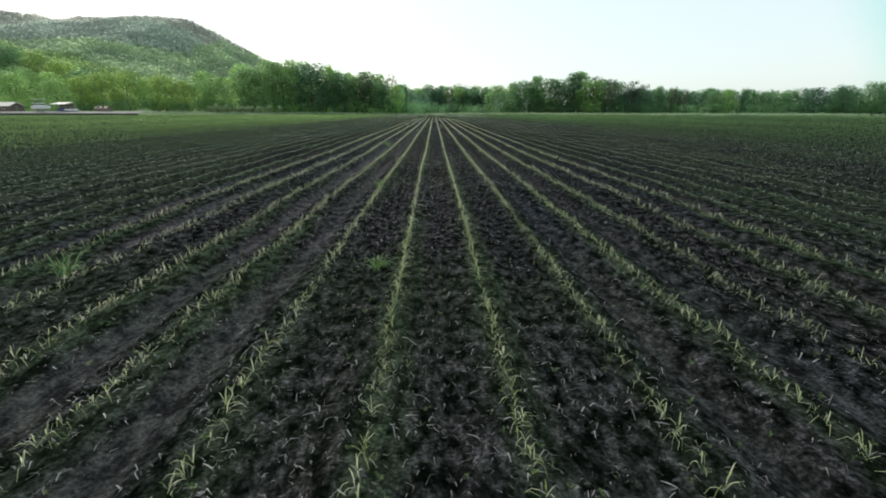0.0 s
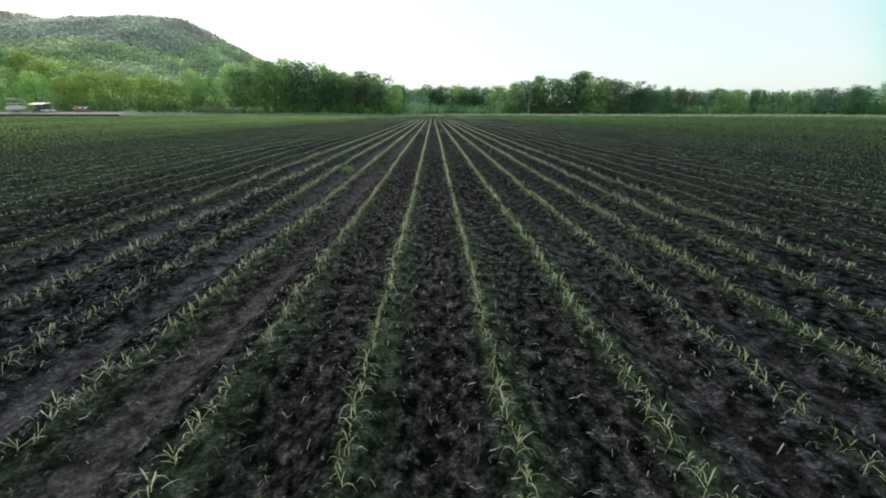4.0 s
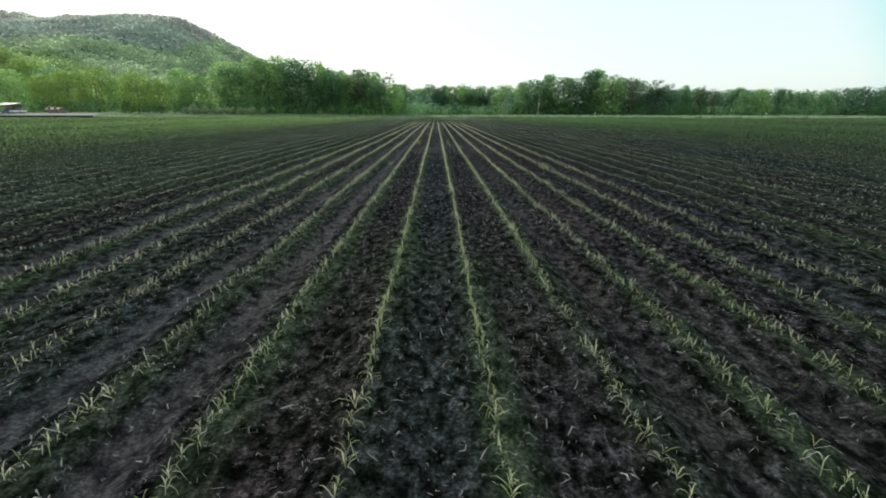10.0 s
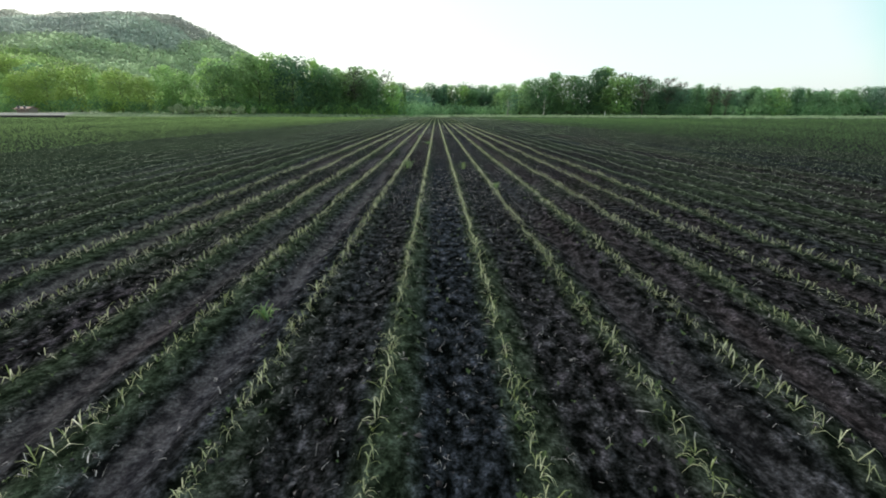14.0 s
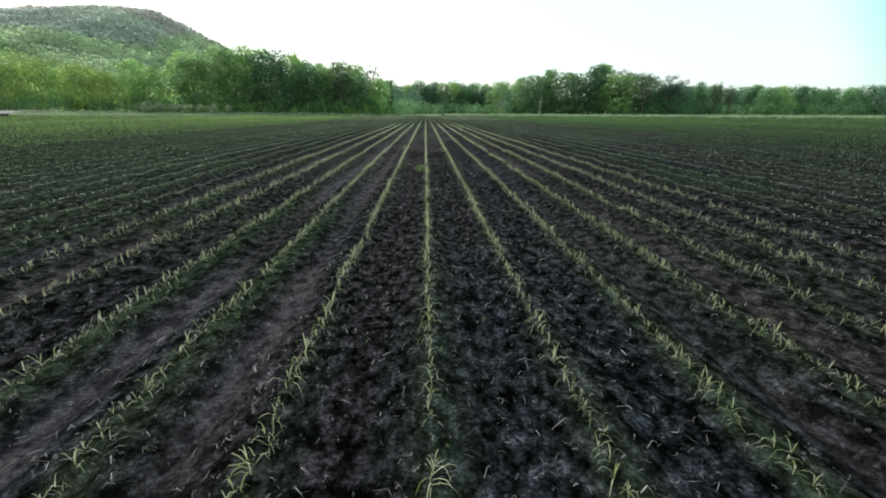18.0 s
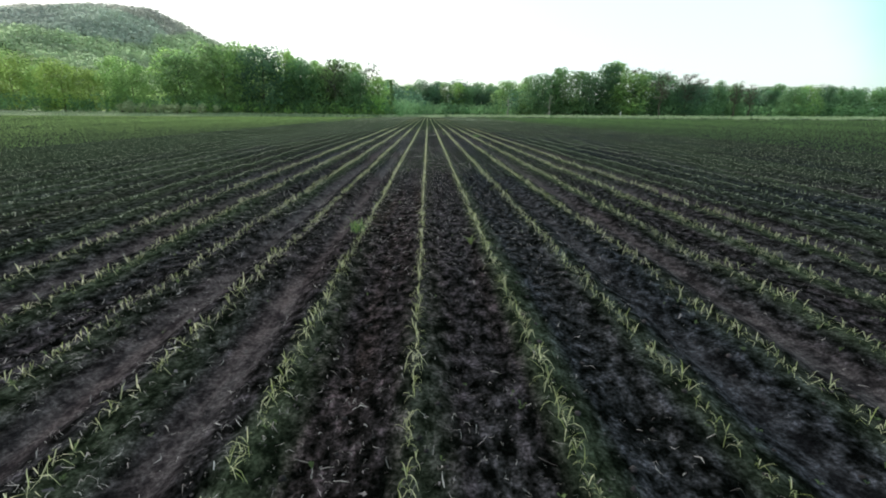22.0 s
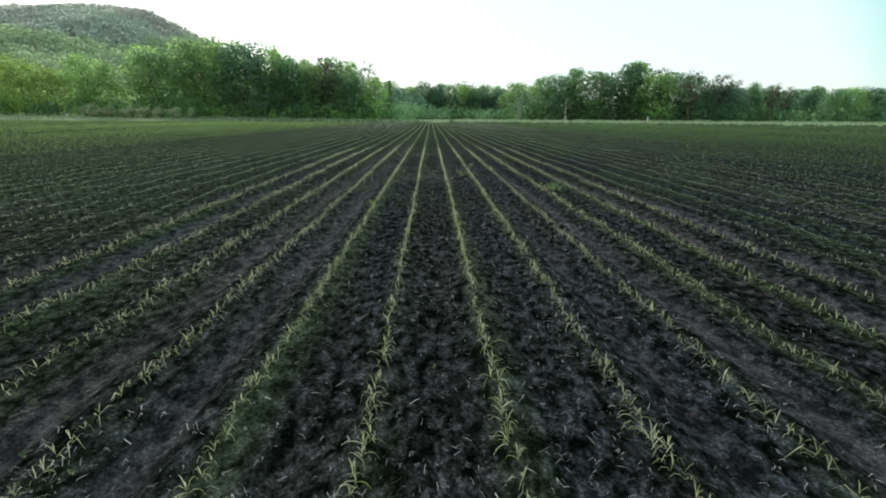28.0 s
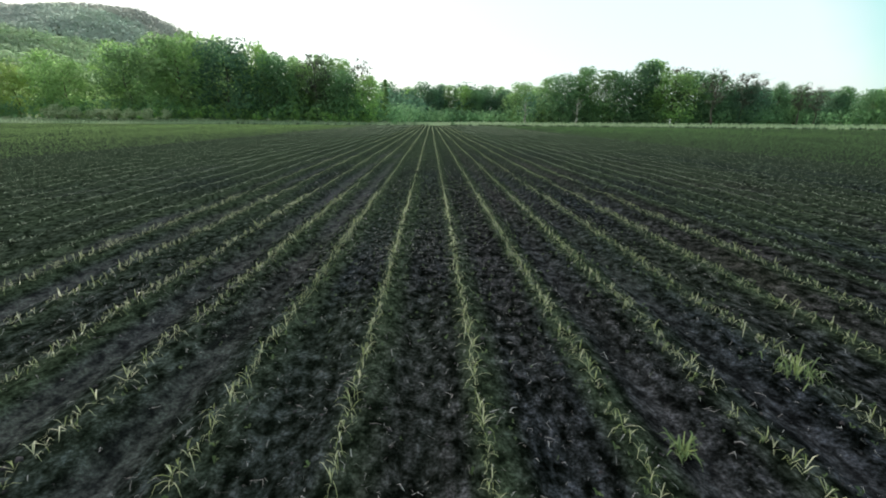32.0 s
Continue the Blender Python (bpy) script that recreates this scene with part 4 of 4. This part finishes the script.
undergrowth("brush_belt", "leafy green brush along the wood's front", GREEN, [(-108, 242), (-60, 246.5), (-18, 248)], 4.0, 2.6, 34)


def bush(x, y, height, wide, mat, seed, label, group="", category="bush"):
    rng = np.random.RandomState(seed)
    base = new("bush")
    centres = [(rng.normal(0, wide * 0.22), rng.normal(0, wide * 0.22), height * rng.uniform(0.25, 0.75)) for _ in range(12)]
    v, f = leaf_cloud(centres, [height * rng.uniform(0.2, 0.34) for _ in centres], 60, 0.06 + 0.05 * height, rng, 0.4, 0.9)
    v[:, 2] = np.maximum(v[:, 2], 0.02)
    part("foliage", quads("foliage", v, f, mat), None, base)
    bm = bmesh.new()
    for k in range(6):
        c = centres[k * 2]
        tube(bm, [(0, 0, -0.1), (c[0] * 0.4, c[1] * 0.4, c[2] * 0.5), c], [0.05, 0.04, 0.015], 5)
    part("branches", bm, BARK, base)
    base.location = (x, y, float(land_z(x, y)))
    tagged(base, label, category, group)


undergrowth("margin_weeds", "low dark weeds along the edge of the sown field", MARGIN, [(x, float(field_end(x)) - 0.4) for x in range(4, 204, 8)], 0.36, 0.5, 37, 12, 0.22)
undergrowth("margin_weeds", "low dark weeds along the edge of the sown field", MARGIN, [(x, float(field_end(x)) + 0.3) for x in range(-60, 6, 6)], 0.35, 1.2, 38, 12, 0.25)
rb = random.Random(8)
for i in range(9):
    bush(-112 + i * 4.2 + rb.uniform(-1, 1), 236.5 + rb.uniform(-1.5, 1.5), rb.uniform(3.0, 5.0), rb.uniform(3, 5), SHRUB, 200 + i, "pale grey-green flowering shrub at the wood's foot", "shrubs by the wood")
for i in range(11):
    x = 12 + i * 13.5 + rb.uniform(-9, 9)
    bush(x, float(field_end(x)) + rb.uniform(0.2, 1.4), rb.uniform(0.35, 0.8), rb.uniform(1.8, 5.5), DEEP, 230 + i, "low dark-green bush on the field margin", "bushes on the field margin")
for i in range(7):
    x = -42 + i * 8 + rb.uniform(-2, 2)
    bush(x, float(field_end(x)) + rb.uniform(0.5, 2.0), rb.uniform(0.5, 0.9), rb.uniform(1.5, 3), DEEP, 260 + i, "low dark-green bush on the field margin", "bushes on the field margin")


def snag(x, y, height, seed):
    rng = random.Random(seed)
    bm = bmesh.new()
    pts = [(rng.uniform(-0.25, 0.25), rng.uniform(-0.25, 0.25), height * k / 6) for k in range(7)]
    tube(bm, pts, [0.42, 0.36, 0.3, 0.26, 0.2, 0.14, 0.06], 9)
    base = new("dead_tree")
    part("trunk", bm, PALE_BARK, base)
    for k in range(6):
        p0 = pts[2 + k // 2]
        a = rng.uniform(0, math.tau)
        part("branch", tube(bmesh.new(), [p0, (p0[0] + math.cos(a), p0[1] + math.sin(a), p0[2] + 0.9), (p0[0] + 2 * math.cos(a), p0[1] + 2 * math.sin(a), p0[2] + 2.3)], [0.12, 0.08, 0.02], 6), PALE_BARK, base)
    base.location = (x, y, float(land_z(x, y)))
    tagged(base, "pale bare trunk standing before the dark wood", "dead tree")


snag(52.5, 262, 9.5, 1)
snag(38.0, 282, 9.0, 2)


def marker_post(x, y):
    base = new("marker_post")
    part("post", boxed(-0.09, 0.09, -0.09, 0.09, -0.3, 1.7, bevel=0.02), WHITE, base)
    part("cap", boxed(-0.12, 0.12, -0.12, 0.12, 1.7, 1.78, bevel=0.015), WHITE, base)
    base.location = (x, y, float(land_z(x, y)))
    tagged(base, "white painted post in the grass of the field margin", "post")


marker_post(72.9, 236.0)

# ---- farm yard by the wood ----


def slab_yard():
    bm = bmesh.new()
    n = 30
    v = [[bm.verts.new((-182 + 68 * i / n, 181.0 + (4.0 if k else 0) + 0.6 * math.sin(i * 1.3 + k), 0)) for i in range(n + 1)] for k in (0, 1)]
    for row in v:
        for w in row:
            w.co.z = float(land_z(w.co.x, w.co.y)) + (0.70 if row is v[0] else 1.35)
    v.append([bm.verts.new((w.co.x, 200, w.co.z + 0.1)) for w in v[1]])
    low = [bm.verts.new((w.co.x, w.co.y - 0.3, w.co.z - 1.0)) for w in v[0]]
    for i in range(n):
        bm.faces.new((v[0][i], v[0][i + 1], v[1][i + 1], v[1][i]))
        bm.faces.new((v[1][i], v[1][i + 1], v[2][i + 1], v[2][i]))
        bm.faces.new((low[i], low[i + 1], v[0][i + 1], v[0][i]))
    me = bpy.data.meshes.new("yard")
    bm.to_mesh(me)
    bm.free()
    me.materials.append(GRAVEL)
    # front face is much darker than the gravel
    me.materials.append(YARD_FACE)
    for k, f in enumerate(me.polygons):
        f.material_index = 1 if k % 3 == 2 else 0
    tagged(new("pavement", me), "pale raised gravel yard beside the field", "yard", kind="structure")


slab_yard()
YARD = 1.37


def roof_mesh(w, d, z, rise, over):
    bm = bmesh.new()
    x, y = w / 2 + over, d / 2 + over
    for s in (-1, 1):
        a = [bm.verts.new(p) for p in ((-x, s * y, z), (x, s * y, z), (x, 0, z + rise), (-x, 0, z + rise))]
        b = [bm.verts.new((p.co.x, p.co.y, p.co.z + 0.18)) for p in a]
        for q in ((a[0], a[1], a[2], a[3]), (b[3], b[2], b[1], b[0]), (a[0], b[0], b[1], a[1]), (a[1], b[1], b[2], a[2]), (a[3], a[2], b[2], b[3]), (a[0], a[3], b[3], b[0])):
            bm.faces.new(q)
    bmesh.ops.recalc_face_normals(bm, faces=bm.faces)
    return bm


def house(name, x, y, w, d, z, rise, wall, roof, label, turn=0.0, windows=3):
    base = new(name)
    part("wall", boxed(-w / 2, w / 2, -d / 2, d / 2, 0, z), wall, base)
    gable = bmesh.new()
    for s in (-1, 1):
        t = [gable.verts.new(p) for p in ((s * w / 2, -d / 2, z), (s * w / 2, d / 2, z), (s * w / 2, 0, z + rise))]
        u = [gable.verts.new((p.co.x - s * 0.15, p.co.y, p.co.z)) for p in t]
        gable.faces.new(t)
        gable.faces.new(u[::-1])
        for k in range(3):
            gable.faces.new((t[k], u[k], u[(k + 1) % 3], t[(k + 1) % 3]))
    bmesh.ops.recalc_face_normals(gable, faces=gable.faces)
    part("gable", gable, wall, base)
    part("roof", roof_mesh(w, d, z, rise, 0.5), roof, base)
    for k in range(windows):
        cx = -w / 2 + w * (k + 0.5) / windows
        win = part("window", boxed(cx - 0.55, cx + 0.55, -d / 2 - 0.06, -d / 2 + 0.02, 1.0, 2.2, bevel=0.02), WHITE, base)
        part("pane", boxed(cx - 0.45, cx + 0.45, -d / 2 - 0.075, -d / 2 - 0.05, 1.1, 2.1), DARK_GLASS, win)
    part("door", boxed(w / 2 - 0.01, w / 2 + 0.05, -0.5, 0.5, 0, 2.05), WOOD, base)
    base.matrix_basis = pose(x, y, float(land_z(x, y)) + YARD, 0, 0, turn)
    tagged(base, label, "building")


house("farm_house", -174.0, 190.5, 12, 8, 1.9, 1.5, RED_WALL, ROOF_RED, "low farm house with pale reddish roof beside the yard", 8)
house("wooden_shed", -132.5, 190, 4.4, 3.0, 1.1, 0.7, WOOD, ROOF_RUST, "small low wooden shed with rusty roof at the yard's end", -6, 2)


def wheel(parent, x, y, r, w=0.22):
    ty = part("wheel", tube(bmesh.new(), [(x, y - w / 2, r), (x, y + w / 2, r)], [r, r], 18), RUBBER, parent)
    part("rim", tube(bmesh.new(), [(x, y - w / 2 - 0.01, r), (x, y + w / 2 + 0.01, r)], [r * 0.58, r * 0.58], 14), STEEL, ty)


def profile(bm, pts, width, inset=0.0):
    """A body from its side outline, drawn out across its width."""
    a = [bm.verts.new((x, -width / 2 + (inset if z > 1.0 else 0), z)) for x, z in pts]
    b = [bm.verts.new((x, width / 2 - (inset if z > 1.0 else 0), z)) for x, z in pts]
    bm.faces.new(a)
    bm.faces.new(b[::-1])
    for i in range(len(pts)):
        j = (i + 1) % len(pts)
        bm.faces.new((a[i], b[i], b[j], a[j]))
    bmesh.ops.recalc_face_normals(bm, faces=bm.faces)
    bmesh.ops.bevel(bm, geom=list(bm.edges), offset=0.05, segments=2, affect="EDGES")
    return bm


def car(x, y, turn, paint, label):
    base = new("car")
    part("body", profile(bmesh.new(), [(-2.15, 0.35), (2.15, 0.35), (2.2, 0.8), (1.1, 0.95), (-2.2, 0.95)], 1.75), paint, base)
    part("cabin", profile(bmesh.new(), [(-1.9, 0.93), (1.1, 0.93), (0.45, 1.42), (-1.4, 1.45)], 1.6, 0.12), DARK_GLASS, base)
    part("roof_panel", boxed(-1.35, 0.4, -0.66, 0.66, 1.43, 1.48, bevel=0.02), paint, base)
    for wx in (-1.35, 1.35):
        for wy in (-0.8, 0.8):
            wheel(base, wx, wy, 0.32)
    for wy in (-0.6, 0.6):
        part("headlight", boxed(2.12, 2.2, wy - 0.18, wy + 0.18, 0.62, 0.76, bevel=0.02), WHITE, base)
    base.matrix_basis = pose(x, y, float(land_z(x, y)) + YARD, 0, 0, turn)
    tagged(base, label, "car")


def boat(x, y, turn):
    """A motor boat with a canopy on posts, on a trailer."""
    base = new("motor_boat")
    hull = bmesh.new()
    rings = []
    for k in range(9):
        s = k / 8
        w = 1.15 * (1 - max(0, s - 0.55) ** 2 * 4.6) + 0.04
        rise = 0.5 * max(0, s - 0.5) ** 2 * 4
        px = -3.2 + 6.6 * s
        rings.append([hull.verts.new(p) for p in ((px, 0, 0.75 + rise), (px, -w * 0.75, 0.95 + rise), (px, -w, 2.0 + rise * 0.4), (px, w, 2.0 + rise * 0.4), (px, w * 0.75, 0.95 + rise))])
    for u, v in zip(rings, rings[1:]):
        for k in range(5):
            hull.faces.new((u[k], u[(k + 1) % 5], v[(k + 1) % 5], v[k]))
    hull.faces.new(rings[0])
    hull.faces.new(rings[-1][::-1])
    bmesh.ops.recalc_face_normals(hull, faces=hull.faces)
    part("hull", hull, WHITE, base)
    cabin = part("cabin", boxed(-2.2, 1.2, -0.9, 0.9, 2.0, 3.1, bevel=0.08), WHITE, base)
    for cx in (-1.6, -0.5, 0.6):
        part("window", boxed(cx - 0.45, cx + 0.45, -0.94, -0.88, 2.35, 2.9, bevel=0.02), DARK_GLASS, cabin)
    part("windscreen", boxed(1.17, 1.24, -0.75, 0.75, 2.35, 2.95, bevel=0.02), DARK_GLASS, cabin)
    for px in (-2.1, 0.9):
        for py in (-0.85, 0.85):
            part("canopy_post", tube(bmesh.new(), [(px, py, 3.05), (px, py, 4.6)], [0.05, 0.05], 8), STEEL, base)
    part("canopy", boxed(-2.6, 1.5, -1.05, 1.05, 4.6, 4.78, bevel=0.04), WHITE, base)
    trailer = part("trailer", boxed(-3.0, 3.9, -0.5, 0.5, 0.5, 0.62, bevel=0.02), STEEL, base)
    for py in (-1.0, 1.0):
        wheel(trailer, -0.8, py, 0.36)
    base.matrix_basis = pose(x, y, float(land_z(x, y)) + YARD, 0, 0, turn)
    tagged(base, "white canopied motor boat on a trailer in the yard", "boat")


def carport(x, y, w=7.5, d=5.0):
    base = new("carport")
    for px in (-w / 2 + 0.2, w / 2 - 0.2):
        for py in (-d / 2 + 0.2, d / 2 - 0.2):
            part("post", boxed(px - 0.08, px + 0.08, py - 0.08, py + 0.08, 0, 2.8), WOOD, base)
    for k in range(6):
        cx = -w / 2 + w * (k + 0.5) / 6
        sheet_bm = boxed(cx - w / 12 + 0.01, cx + w / 12 - 0.01, -d / 2 - 0.3, d / 2 + 0.3, 0.0, 0.12 + 0.02 * (k % 2))
        bmesh.ops.transform(sheet_bm, matrix=pose(0, 0, 3.0, 8), verts=sheet_bm.verts)
        part("roof_sheet", sheet_bm, ROOF_GREY, base)
    part("back_wall", boxed(-w / 2, w / 2, d / 2 - 0.1, d / 2, 0, 2.8), WOOD, base)
    base.matrix_basis = pose(x, y, float(land_z(x, y)) + YARD, 0, 0, 4)
    tagged(base, "open carport with pale flat roof on wooden posts", "carport")


boat(-155.0, 187.5, 4)
carport(-147.6, 188.5, 5.4)
car(-147.6, 188.2, 170, BLUE, "dark-blue car parked under the carport roof")
car(-142.6, 186.3, 182, WHITE, "white car parked beside the carport")
